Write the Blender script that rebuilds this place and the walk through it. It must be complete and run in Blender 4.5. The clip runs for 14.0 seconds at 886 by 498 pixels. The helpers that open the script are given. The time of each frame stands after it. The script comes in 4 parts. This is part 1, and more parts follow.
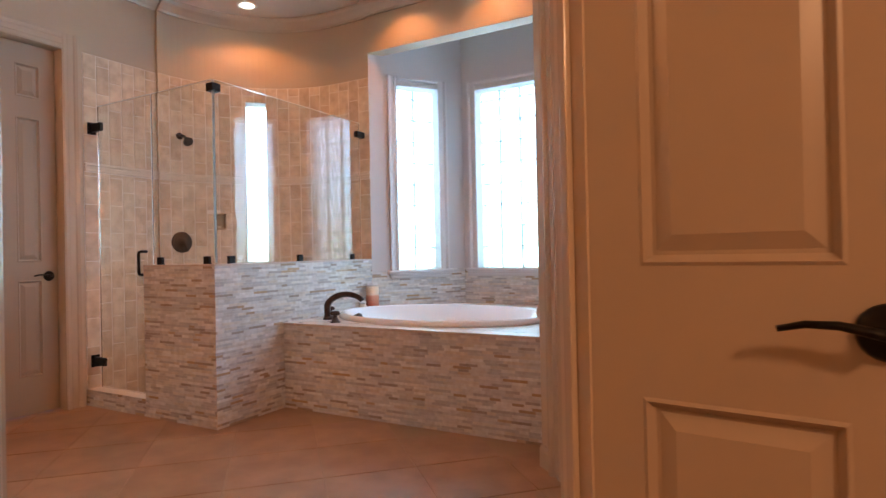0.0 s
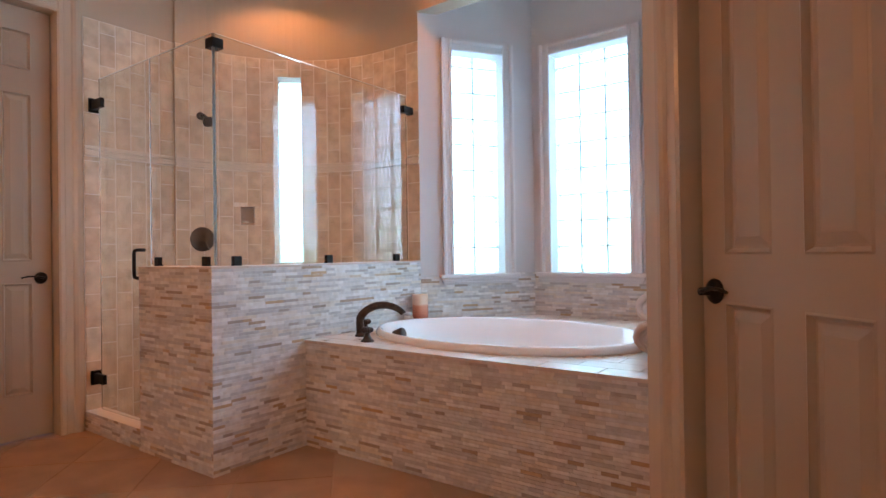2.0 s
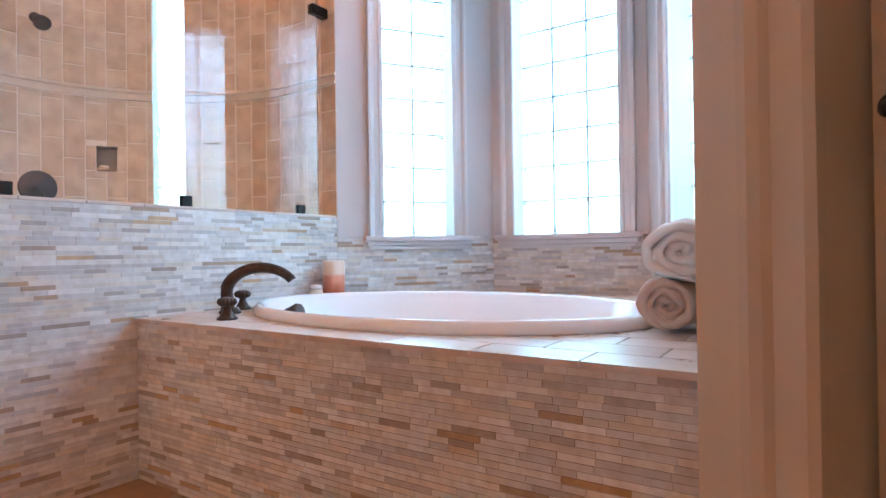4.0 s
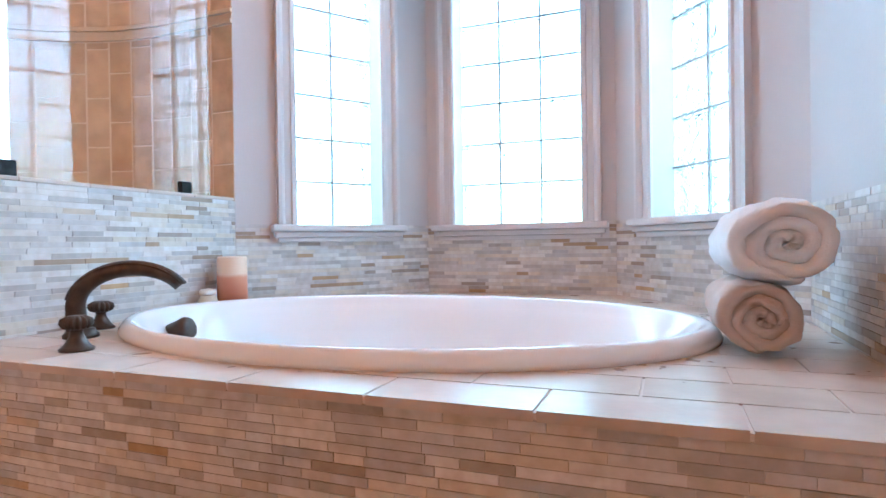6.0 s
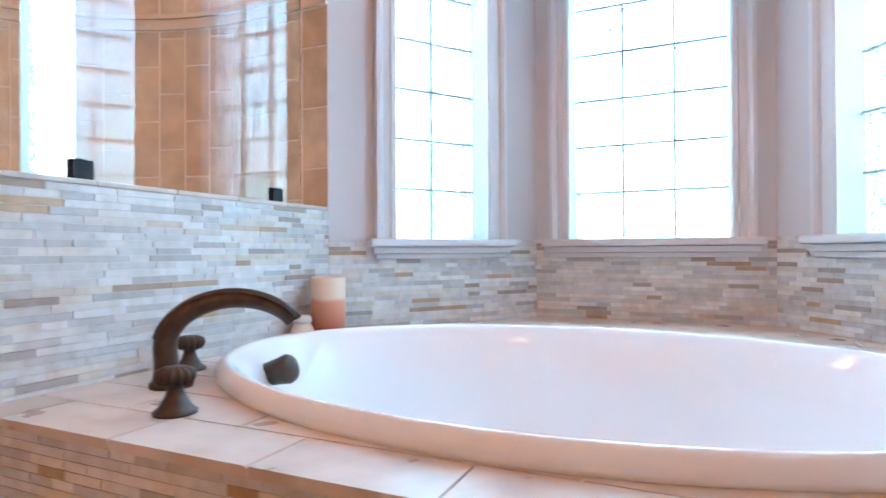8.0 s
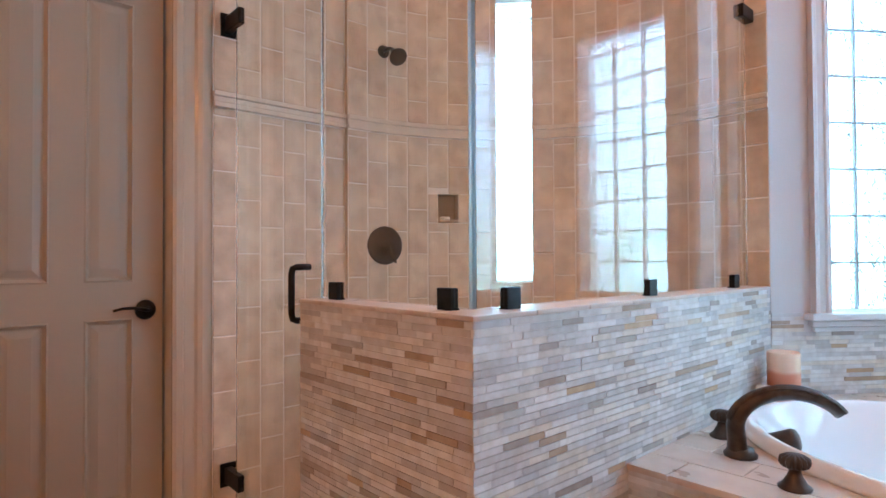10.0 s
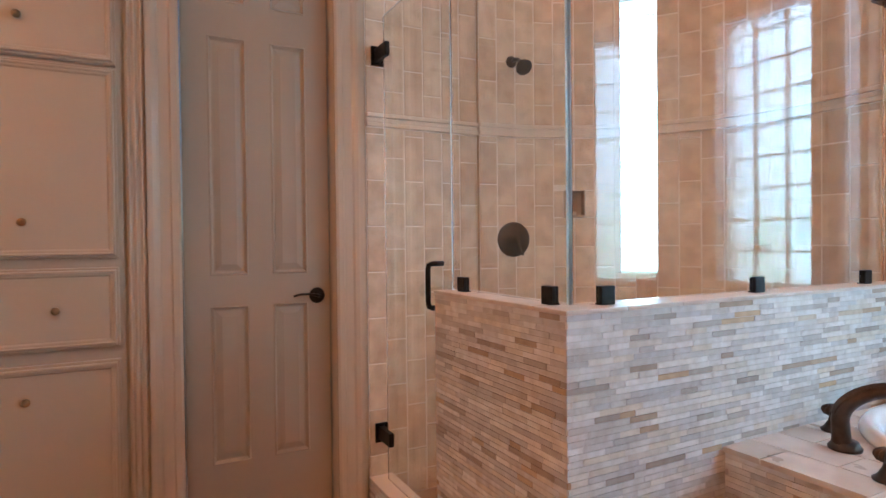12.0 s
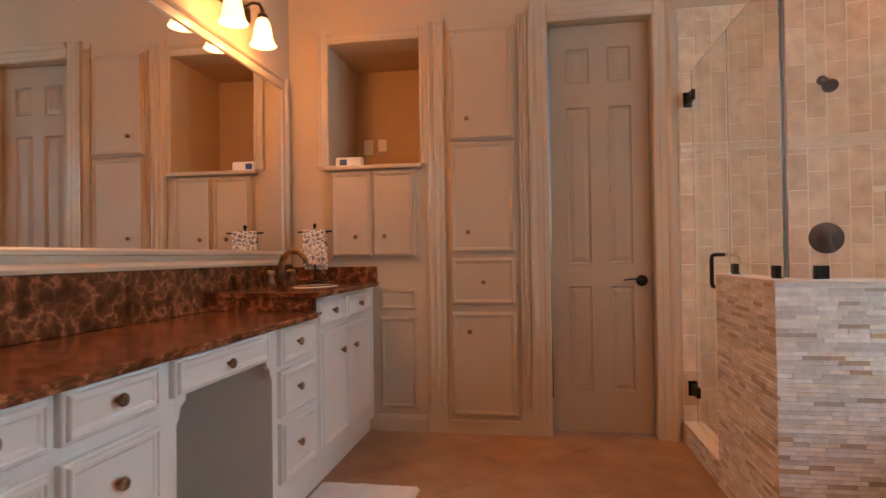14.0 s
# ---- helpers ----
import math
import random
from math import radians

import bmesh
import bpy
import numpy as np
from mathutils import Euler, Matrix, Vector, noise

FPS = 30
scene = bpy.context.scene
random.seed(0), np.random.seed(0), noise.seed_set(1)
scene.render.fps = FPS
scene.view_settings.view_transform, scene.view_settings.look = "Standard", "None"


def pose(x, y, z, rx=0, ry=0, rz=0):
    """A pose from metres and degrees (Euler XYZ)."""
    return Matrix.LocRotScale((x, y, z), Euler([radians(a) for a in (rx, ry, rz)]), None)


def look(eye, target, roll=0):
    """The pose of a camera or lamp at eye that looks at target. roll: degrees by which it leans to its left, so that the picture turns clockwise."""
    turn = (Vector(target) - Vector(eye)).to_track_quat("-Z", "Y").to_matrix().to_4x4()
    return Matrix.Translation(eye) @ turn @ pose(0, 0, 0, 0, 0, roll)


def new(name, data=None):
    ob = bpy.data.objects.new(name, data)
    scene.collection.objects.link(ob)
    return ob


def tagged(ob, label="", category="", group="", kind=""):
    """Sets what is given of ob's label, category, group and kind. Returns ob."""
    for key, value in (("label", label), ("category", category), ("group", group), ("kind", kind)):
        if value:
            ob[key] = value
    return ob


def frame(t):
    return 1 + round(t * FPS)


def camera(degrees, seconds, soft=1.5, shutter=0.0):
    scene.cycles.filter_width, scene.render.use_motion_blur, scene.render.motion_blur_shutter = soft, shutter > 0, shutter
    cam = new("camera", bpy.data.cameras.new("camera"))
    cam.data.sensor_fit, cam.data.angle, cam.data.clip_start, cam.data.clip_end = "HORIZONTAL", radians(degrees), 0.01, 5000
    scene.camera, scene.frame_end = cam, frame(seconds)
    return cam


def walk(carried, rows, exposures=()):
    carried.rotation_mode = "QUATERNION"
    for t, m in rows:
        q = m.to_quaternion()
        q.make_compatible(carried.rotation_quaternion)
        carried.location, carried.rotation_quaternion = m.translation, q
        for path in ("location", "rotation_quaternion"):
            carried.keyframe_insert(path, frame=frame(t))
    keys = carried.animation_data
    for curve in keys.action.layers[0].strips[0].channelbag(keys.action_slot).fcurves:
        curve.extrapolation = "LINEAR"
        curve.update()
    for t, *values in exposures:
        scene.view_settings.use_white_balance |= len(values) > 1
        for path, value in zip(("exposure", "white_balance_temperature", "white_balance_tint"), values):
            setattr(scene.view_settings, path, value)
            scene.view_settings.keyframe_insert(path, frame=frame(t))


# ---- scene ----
cam = camera(75.0, 14.0, shutter=0.2)
PATH = [
    (0, (0.199, -0.105, 1.076), (-0.771, 1.644, 1.088), -1.2),
    (0.5, (0.017, 0.163, 1.053), (-1.059, 1.849, 1.074), -1.2),
    (1, (-0.117, 0.381, 1.074), (-1.233, 2.041, 1.09), -0.9),
    (1.5, (-0.196, 0.561, 1.058), (-1.347, 2.197, 1.082), -1.0),
    (2, (-0.213, 0.73, 1.084), (-1.388, 2.347, 1.098), -0.8),
    (2.5, (-0.337, 0.911, 1.036), (-1.516, 2.526, 1.057), -0.8),
    (3, (-0.53, 1.145, 1.025), (-1.663, 2.793, 1.044), -0.7),
    (3.5, (-0.586, 1.464, 0.891), (-1.696, 3.127, 0.915), -0.7),
    (3.7, (-0.593, 1.602, 0.848), (-1.709, 3.261, 0.863), -0.7),
    (5.8, (-1.134, 2.073, 0.808), (-1.913, 3.915, 0.802), -0.9),
    (6, (-1.159, 2.133, 0.834), (-1.888, 3.995, 0.818), -0.8),
    (6.5, (-1.249, 2.369, 0.811), (-1.904, 4.259, 0.782), -1.0),
    (7, (-1.319, 2.536, 0.812), (-1.945, 4.436, 0.784), -1.0),
    (7.5, (-1.384, 2.53, 0.825), (-2.103, 4.396, 0.804), -0.6),
    (8, (-1.599, 2.351, 0.875), (-2.432, 4.169, 0.887), -0.3),
    (8.5, (-1.69, 2.1, 0.934), (-2.766, 3.785, 0.945), -0.5),
    (9, (-1.739, 1.83, 1.018), (-3.123, 3.273, 1.033), -0.3),
    (9.2, (-1.778, 1.746, 1.039), (-3.221, 3.13, 1.069), -0.2),
    (11.3, (-2.159, 1.426, 1.284), (-3.685, 2.719, 1.306), -0.5),
    (11.5, (-2.014, 1.467, 1.272), (-3.611, 2.669, 1.258), -0.5),
    (12, (-1.683, 1.431, 1.208), (-3.455, 2.358, 1.179), -0.6),
    (12.5, (-1.335, 1.41, 1.201), (-3.188, 2.162, 1.185), -0.6),
    (13, (-1.066, 1.355, 1.228), (-2.997, 1.877, 1.205), -0.9),
    (13.5, (-0.787, 1.427, 1.163), (-2.786, 1.403, 1.182), -1.1),
    (14, (-0.511, 1.491, 1.139), (-2.485, 1.17, 1.162), -0.8),
]
# white balance and brightness follow the clip's automatic camera
walk(cam, [(t, look(eye, target, roll)) for t, eye, target, roll in PATH],
     [(0, -0.72, 5450, 4), (1.0, -0.87, 5400, 4), (1.5, -0.82, 5400, 4), (3, -0.56, 5150, 3), (3.7, -0.42, 5050, 3), (5.8, -0.34, 5000, 1), (7.5, -0.3, 4950, -1), (8.5, -0.3, 4900, -2), (9.2, -0.47, 4900, -1),
      (11.5, -0.55, 5050, -1), (12.5, -0.58, 5400, 1), (14, -0.68, 6400, 7)])

# ---- world and light ----
world = bpy.data.worlds.new("world")
scene.world = world
world.use_nodes = True
wn = world.node_tree
sky = wn.nodes.new("ShaderNodeTexSky")
sky.sky_type, sky.sun_disc = "NISHITA", False
sky.sun_elevation, sky.sun_rotation = radians(38), radians(20)
wn.links.new(sky.outputs[0], wn.nodes["Background"].inputs[0])
wn.nodes["Background"].inputs[1].default_value = 0.1

WARM = (1.0, 0.33, 0.085)


def bulb(name, place, power, radius, color=WARM):
    d = bpy.data.lights.new(name, "POINT")
    d.energy, d.shadow_soft_size, d.color = power, radius, color
    ob = new(name, d)
    ob.location = place
    return ob


def spot(name, place, power, angle, color=WARM):
    d = bpy.data.lights.new(name, "SPOT")
    d.energy, d.spot_size, d.spot_blend, d.shadow_soft_size, d.color = power, radians(angle), 0.5, 0.04, color
    ob = new(name, d)
    ob.location = place
    return ob


# ---- plan, in metres ----
W = -4.2             # west wall face
S = -0.15            # south wall face
CEIL = 3.25
PX, PY, PH = -2.789, 2.347, 1.033   # corner and height of the half wall
PT = 0.125           # its thickness
PE = -3.50           # its west end
AX, AY, AR = -3.12, 2.95, 1.05      # curved shower wall
NY = AY + AR         # end of the curve, and start of the bay
EX = -0.79           # east wall of the tub alcove
DZ, DY = 0.602, 2.93  # tub deck height and front
BAY = [(PX, NY), (-2.26, 4.75), (-1.37, 4.75), (EX, NY)]
SILL, WTOP = 0.928, 2.57
TILE_TOP = 2.62

WIN_L = [(0.255, 0.66), (0.147, 0.743), (0.255, 0.66)]
# last two lights are out of view, added to fill the room warmly
LIGHTS = [(-3.66, 3.45), (-2.35, 3.72), (-1.55, 3.72), (-3.2, 1.3), (-1.8, 1.6)]
for (x, y), power in zip(LIGHTS, (32, 30, 30, 12, 18)):
    spot("downlight_beam", (x, y, CEIL - 0.03), power, 125)
for x in (-3.52, -3.2, -1.91, -1.59):
    bulb("vanity_bulb", (x, 0.0, 2.36), 15, 0.035)
# unseen warm fill beyond the entrance, added to brighten the leaf and jamb
bulb("entry_fill_light", (1.6, -0.9, 2.3), 170, 0.12, (1.0, 0.45, 0.19))


# ---- materials ----
def nodes(name):
    m = bpy.data.materials.new(name)
    m.use_nodes = True
    t = m.node_tree
    return m, t, t.nodes["Principled BSDF"]


def noise_node(t, scale, detail=4, vec=None):
    n = t.nodes.new("ShaderNodeTexNoise")
    n.inputs["Scale"].default_value, n.inputs["Detail"].default_value = scale, detail
    if vec is not None:
        t.links.new(vec, n.inputs["Vector"])
    return n


def coords(t):
    return t.nodes.new("ShaderNodeTexCoord").outputs["Object"]


def world_coords(t):
    return t.nodes.new("ShaderNodeNewGeometry").outputs["Position"]


def ramp(t, fac, stops, mode="LINEAR"):
    r = t.nodes.new("ShaderNodeValToRGB")
    r.color_ramp.interpolation = mode
    e = r.color_ramp.elements
    while len(e) < len(stops):
        e.new(0.5)
    for i, (p, c) in enumerate(stops):
        e[i].position, e[i].color = p, (*c, 1)
    t.links.new(fac, r.inputs[0])
    return r.outputs[0]


def mix(t, fac, a, b, mode="MIX"):
    m = t.nodes.new("ShaderNodeMix")
    m.data_type, m.blend_type = "RGBA", mode
    for sock, v in ((m.inputs[0], fac), (m.inputs[6], a), (m.inputs[7], b)):
        if isinstance(v, (int, float)):
            sock.default_value = v
        elif isinstance(v, tuple):
            sock.default_value = (*v, 1)
        else:
            t.links.new(v, sock)
    return m.outputs[2]


def bump(t, height, strength, distance, p):
    b = t.nodes.new("ShaderNodeBump")
    b.inputs["Strength"].default_value, b.inputs["Distance"].default_value = strength, distance
    t.links.new(height, b.inputs["Height"])
    t.links.new(b.outputs[0], p.inputs["Normal"])


def painted(name, c, rough=0.4, grain=180, amount=0.05, soft=1.2):
    """Paint over wood or plaster: faint blotches, fine relief."""
    m, t, p = nodes(name)
    v = world_coords(t)
    big = noise_node(t, soft, 3, v).outputs[0]
    dark = tuple(k * 0.9 for k in c)
    t.links.new(ramp(t, big, [(0.3, dark), (0.7, c)]), p.inputs["Base Color"])
    fine = noise_node(t, grain, 3, v).outputs[0]
    bump(t, fine, amount, 0.004, p)
    r = t.nodes.new("ShaderNodeMapRange")
    r.inputs[3].default_value, r.inputs[4].default_value = rough - 0.06, rough + 0.08
    t.links.new(big, r.inputs[0])
    t.links.new(r.outputs[0], p.inputs["Roughness"])
    return m


def metal(name, c, rough, hi=None):
    m, t, p = nodes(name)
    n = noise_node(t, 35, 5, coords(t)).outputs[0]
    t.links.new(ramp(t, n, [(0.35, c), (0.75, hi or tuple(k * 1.6 for k in c))]), p.inputs["Base Color"])
    p.inputs["Metallic"].default_value, p.inputs["Roughness"].default_value = 0.85, rough
    bump(t, noise_node(t, 220, 2, coords(t)).outputs[0], 0.06, 0.001, p)
    return m


def stone_tile(name, stops, rough, random_from="object", cloud=9.0, mottle=0.3):
    """Stone pieces: each has its own tone, with clouds and pits inside it."""
    m, t, p = nodes(name)
    rnd = t.nodes.new("ShaderNodeObjectInfo").outputs["Random"] if random_from == "object" else t.nodes.new("ShaderNodeNewGeometry").outputs["Random Per Island"]
    base = ramp(t, rnd, stops)
    v = world_coords(t)
    big = noise_node(t, cloud, 6, v).outputs[0]
    veil = ramp(t, big, [(0.3, (0.62, 0.55, 0.48)), (0.65, (1, 1, 1))])
    t.links.new(mix(t, mottle, base, mix(t, 1.0, base, veil, "MULTIPLY")), p.inputs["Base Color"])
    fine = noise_node(t, 90, 5, v).outputs[0]
    bump(t, fine, 0.15, 0.002, p)
    r = t.nodes.new("ShaderNodeMapRange")
    r.inputs[3].default_value, r.inputs[4].default_value = rough - 0.1, rough + 0.12
    t.links.new(big, r.inputs[0])
    t.links.new(r.outputs[0], p.inputs["Roughness"])
    return m


MOS = [(0.0, (0.76, 0.74, 0.72)), (0.13, (0.5, 0.48, 0.47)), (0.26, (0.8, 0.77, 0.73)), (0.39, (0.54, 0.53, 0.54)), (0.52, (0.7, 0.63, 0.53)), (0.66, (0.82, 0.81, 0.8)),
       (0.82, (0.62, 0.6, 0.59)), (0.91, (0.36, 0.3, 0.25)), (0.95, (0.52, 0.35, 0.18)), (0.97, (0.7, 0.64, 0.56)), (1.0, (0.68, 0.65, 0.62))]
mosaic_mat = stone_tile("mosaic_stone", MOS, 0.42, cloud=30, mottle=0.5)
mosaic_rest = stone_tile("mosaic_stone_joined", MOS, 0.42, "island", cloud=30, mottle=0.5)
shower_mat = stone_tile("travertine", [(0, (0.64, 0.51, 0.36)), (0.35, (0.72, 0.6, 0.44)), (0.7, (0.77, 0.66, 0.5)), (1, (0.67, 0.53, 0.37))], 0.4, cloud=11, mottle=0.7)
deck_mat = stone_tile("deck_travertine", [(0, (0.6, 0.52, 0.44)), (0.5, (0.68, 0.6, 0.53)), (1, (0.63, 0.53, 0.44))], 0.3, cloud=9, mottle=0.6)
floor_mat = stone_tile("floor_travertine", [(0, (0.36, 0.21, 0.115)), (0.5, (0.42, 0.25, 0.14)), (1, (0.39, 0.23, 0.13))], 0.4, cloud=5, mottle=0.8)
grout_mat = painted("grout", (0.76, 0.71, 0.65), 0.8, 300, 0.3)
deck_grout = painted("deck_grout", (0.72, 0.66, 0.6), 0.8, 300, 0.3)
floor_grout = painted("floor_grout", (0.42, 0.29, 0.19), 0.8, 300, 0.3)
tile_grout = painted("tile_grout", (0.84, 0.78, 0.69), 0.8, 300, 0.3)
wall_mat = painted("wall_paint", (0.52, 0.42, 0.3), 0.6, 140, 0.12)
# bay walls: the lilac-grey of backlit shade is mixed into the colour
bay_shade_mat = painted("bay_wall_backlit_paint", (0.62, 0.58, 0.57), 0.6, 140, 0.12)
ceil_mat = painted("ceiling_paint", (0.7, 0.62, 0.52), 0.75, 120, 0.15)
trim_mat = painted("trim_paint", (0.54, 0.45, 0.345), 0.2, 60, 0.03)
# white casings and sills, their colour greyed to carry the backlit shading
wtrim_shade_mat = painted("window_trim_paint", (0.68, 0.64, 0.63), 0.3, 60, 0.03)
door_mat = painted("door_paint", (0.42, 0.34, 0.255), 0.35, 60, 0.04)
cab_mat = painted("cabinet_paint", (0.5, 0.41, 0.305), 0.32, 60, 0.04)
vanity_mat = painted("vanity_paint", (0.72, 0.7, 0.67), 0.35, 60, 0.04)
# orange lamplight of the vanity is put into the recess colour
nook_lit_mat = painted("nook_lamplit_paint", (0.52, 0.36, 0.21), 0.6, 120, 0.1)
bronze = metal("oiled_bronze", (0.06, 0.044, 0.037), 0.42, (0.1, 0.072, 0.058))
black_metal = metal("black_hardware", (0.012, 0.011, 0.011), 0.42, (0.03, 0.028, 0.027))
knob_mat = metal("aged_brass", (0.13, 0.09, 0.05), 0.35, (0.4, 0.28, 0.15))
porcelain, pt, pp = nodes("porcelain")
pp.inputs["Base Color"].default_value = (0.86, 0.86, 0.87, 1)
pp.inputs["Roughness"].default_value = 0.08
pp.inputs["Coat Weight"].default_value = 0.4
bump(pt, noise_node(pt, 3, 2, coords(pt)).outputs[0], 0.03, 0.01, pp)
soft_white = painted("white_plastic", (0.8, 0.78, 0.74), 0.4)
blue_screen = painted("blue_display", (0.06, 0.12, 0.35), 0.2)


def glass_material(name, rough, tint, relief=None, ior=1.45):
    m, t, p = nodes(name)
    p.inputs["Transmission Weight"].default_value, p.inputs["Roughness"].default_value, p.inputs["IOR"].default_value = 1, rough, ior
    p.inputs["Base Color"].default_value = (*tint, 1)
    if relief:
        n = noise_node(t, relief[0], 2, world_coords(t))
        n.inputs["Distortion"].default_value = 1.5
        bump(t, n.outputs[0], relief[1], 0.02, p)
    return m


glass_mat = glass_material("shower_glass", 0.0, (0.95, 0.98, 0.97))
edge_mat = glass_material("glass_edge", 0.3, (0.82, 0.94, 0.93))
block_mat = glass_material("glass_block", 0.03, (0.97, 0.985, 1.0), (20, 1.0))
block_grout = painted("block_mortar", (0.5, 0.55, 0.58), 0.7)
# bright garden and sky beyond the glass blocks: the daylight of the room
garden_mat, gt_, gp_ = nodes("garden_daylight")
gv = world_coords(gt_)
leafy = noise_node(gt_, 9, 5, gv)
leafy.inputs["Roughness"].default_value = 0.7
gsep = gt_.nodes.new("ShaderNodeSeparateXYZ")
gt_.links.new(gv, gsep.inputs[0])
gz = gt_.nodes.new("ShaderNodeMath")
gz.operation = "MULTIPLY_ADD"
gz.inputs[1].default_value = 0.11
gt_.links.new(gsep.outputs[2], gz.inputs[0])
gt_.links.new(leafy.outputs[0], gz.inputs[2])
gcol = ramp(gt_, gz.outputs[0], [(0.54, (0.13, 0.19, 0.14)), (0.64, (0.28, 0.4, 0.38)), (0.71, (0.58, 0.79, 1.0)), (1.0, (0.62, 0.82, 1.0))])
gt_.links.new(gcol, gp_.inputs["Emission Color"])
gp_.inputs["Emission Strength"].default_value = 26.0
gp_.inputs["Base Color"].default_value = (0.2, 0.25, 0.2, 1)
gp_.inputs["Roughness"].default_value = 1.0
mirror_mat, mt, mp = nodes("mirror_silver")
mp.inputs["Base Color"].default_value = (0.9, 0.9, 0.89, 1)
mp.inputs["Metallic"].default_value, mp.inputs["Roughness"].default_value = 1.0, 0.015
towel_mat = painted("white_terry", (0.88, 0.87, 0.87), 0.95, 420, 0.9, 14)
towel_tan = painted("tan_terry", (0.62, 0.5, 0.43), 0.95, 420, 0.9, 14)
band_mat = painted("band_stone", (0.72, 0.63, 0.5), 0.35, 120, 0.2, 25)
soap_mat = painted("soap", (0.75, 0.68, 0.55), 0.4)
dark_void = painted("dark_recess", (0.16, 0.12, 0.09), 0.8)

marble, mt2, mp2 = nodes("emperador_marble")
mv = world_coords(mt2)
warp = noise_node(mt2, 5, 6, mv)
vo = mt2.nodes.new("ShaderNodeTexVoronoi")
vo.feature = "DISTANCE_TO_EDGE"
vo.inputs["Scale"].default_value = 17
mt2.links.new(mix(mt2, 0.22, mv, warp.outputs[1]), vo.inputs["Vector"])
veins = ramp(mt2, vo.outputs[0], [(0.0, (0.27, 0.125, 0.065)), (0.012, (0.19, 0.075, 0.036)), (0.05, (0.15, 0.055, 0.026)), (0.4, (0.1, 0.036, 0.018))])
blot = ramp(mt2, noise_node(mt2, 11, 8, mv).outputs[0], [(0.3, (0.4, 0.36, 0.33)), (0.47, (0.9, 0.85, 0.8)), (0.51, (2.2, 2.0, 1.8)), (0.55, (1.0, 0.95, 0.9)), (0.72, (0.5, 0.45, 0.42))])
mt2.links.new(mix(mt2, 1.0, veins, blot, "MULTIPLY"), mp2.inputs["Base Color"])
mp2.inputs["Roughness"].default_value = 0.14

candle_mat, ct, cp = nodes("layered_wax")
sep = ct.nodes.new("ShaderNodeSeparateXYZ")
ct.links.new(coords(ct), sep.inputs[0])
wob = ct.nodes.new("ShaderNodeMath")
wob.operation = "MULTIPLY_ADD"
ct.links.new(noise_node(ct, 25, 3, coords(ct)).outputs[0], wob.inputs[0])
wob.inputs[1].default_value = 0.02
ct.links.new(sep.outputs[2], wob.inputs[2])
sc = ct.nodes.new("ShaderNodeMath")
sc.operation = "MULTIPLY"
sc.inputs[1].default_value = 5.0
ct.links.new(wob.outputs[0], sc.inputs[0])
ct.links.new(ramp(ct, sc.outputs[0], [(0.0, (0.5, 0.27, 0.1)), (0.24, (0.42, 0.13, 0.06)), (0.34, (0.5, 0.17, 0.09)), (0.64, (0.6, 0.26, 0.15)), (0.72, (0.74, 0.55, 0.4))]), cp.inputs["Base Color"])
cp.inputs["Roughness"].default_value = 0.5
cp.inputs["Subsurface Weight"].default_value = 0.15
cp.inputs["Subsurface Radius"].default_value = (0.01, 0.006, 0.004)

shade_mat, st, sp = nodes("frosted_lit_shade")
sp.inputs["Base Color"].default_value = (0.9, 0.8, 0.62, 1)
sp.inputs["Emission Color"].default_value = (1.0, 0.66, 0.3, 1)
sp.inputs["Emission Strength"].default_value = 4.0
sp.inputs["Roughness"].default_value = 0.3
lens_mat, lt, lp = nodes("lit_lens")
lp.inputs["Emission Color"].default_value = (1.0, 0.8, 0.55, 1)
lp.inputs["Emission Strength"].default_value = 6.0
print_mat, prt, prp = nodes("printed_cloth")
pv = prt.nodes.new("ShaderNodeTexVoronoi")
pv.feature = "DISTANCE_TO_EDGE"
pv.inputs["Scale"].default_value = 42
prt.links.new(mix(prt, 0.1, coords(prt), noise_node(prt, 12, 2, coords(prt)).outputs[1]), pv.inputs["Vector"])
prt.links.new(ramp(prt, pv.outputs[0], [(0.0, (0.8, 0.78, 0.74)), (0.13, (0.8, 0.78, 0.74)), (0.17, (0.12, 0.14, 0.2)), (0.5, (0.3, 0.33, 0.4))]), prp.inputs["Base Color"])
prp.inputs["Roughness"].default_value = 0.9


# ---- mesh helpers ----
def part(name, bm, mat, parent=None, label="", smooth=False):
    me = bpy.data.meshes.new(name)
    bmesh.ops.recalc_face_normals(bm, faces=bm.faces)
    if smooth:
        for f in bm.faces:
            f.smooth = True
    bm.to_mesh(me)
    bm.free()
    me.materials.append(mat)
    ob = new(name, me)
    if parent is not None:
        ob.parent = parent
    if label:
        tagged(ob, label)
    return ob


def empty(name, m=None):
    ob = new(name)
    ob.empty_display_size = 0.05
    if m is not None:
        ob.matrix_world = m
    return ob


def add_box(bm, x0, x1, y0, y1, z0, z1, bevel=0.0, m=None, seg=2):
    tmp = bmesh.new()
    bmesh.ops.create_cube(tmp, size=1)
    bmesh.ops.scale(tmp, vec=(x1 - x0, y1 - y0, z1 - z0), verts=tmp.verts)
    bmesh.ops.translate(tmp, vec=((x0 + x1) / 2, (y0 + y1) / 2, (z0 + z1) / 2), verts=tmp.verts)
    if bevel:
        bmesh.ops.bevel(tmp, geom=tmp.edges[:], offset=bevel, segments=seg, affect="EDGES", profile=0.6)
    if m is not None:
        bmesh.ops.transform(tmp, matrix=m, verts=tmp.verts)
    tm = bpy.data.meshes.new("t")
    tmp.to_mesh(tm)
    tmp.free()
    bm.from_mesh(tm)
    bpy.data.meshes.remove(tm)
    return bm


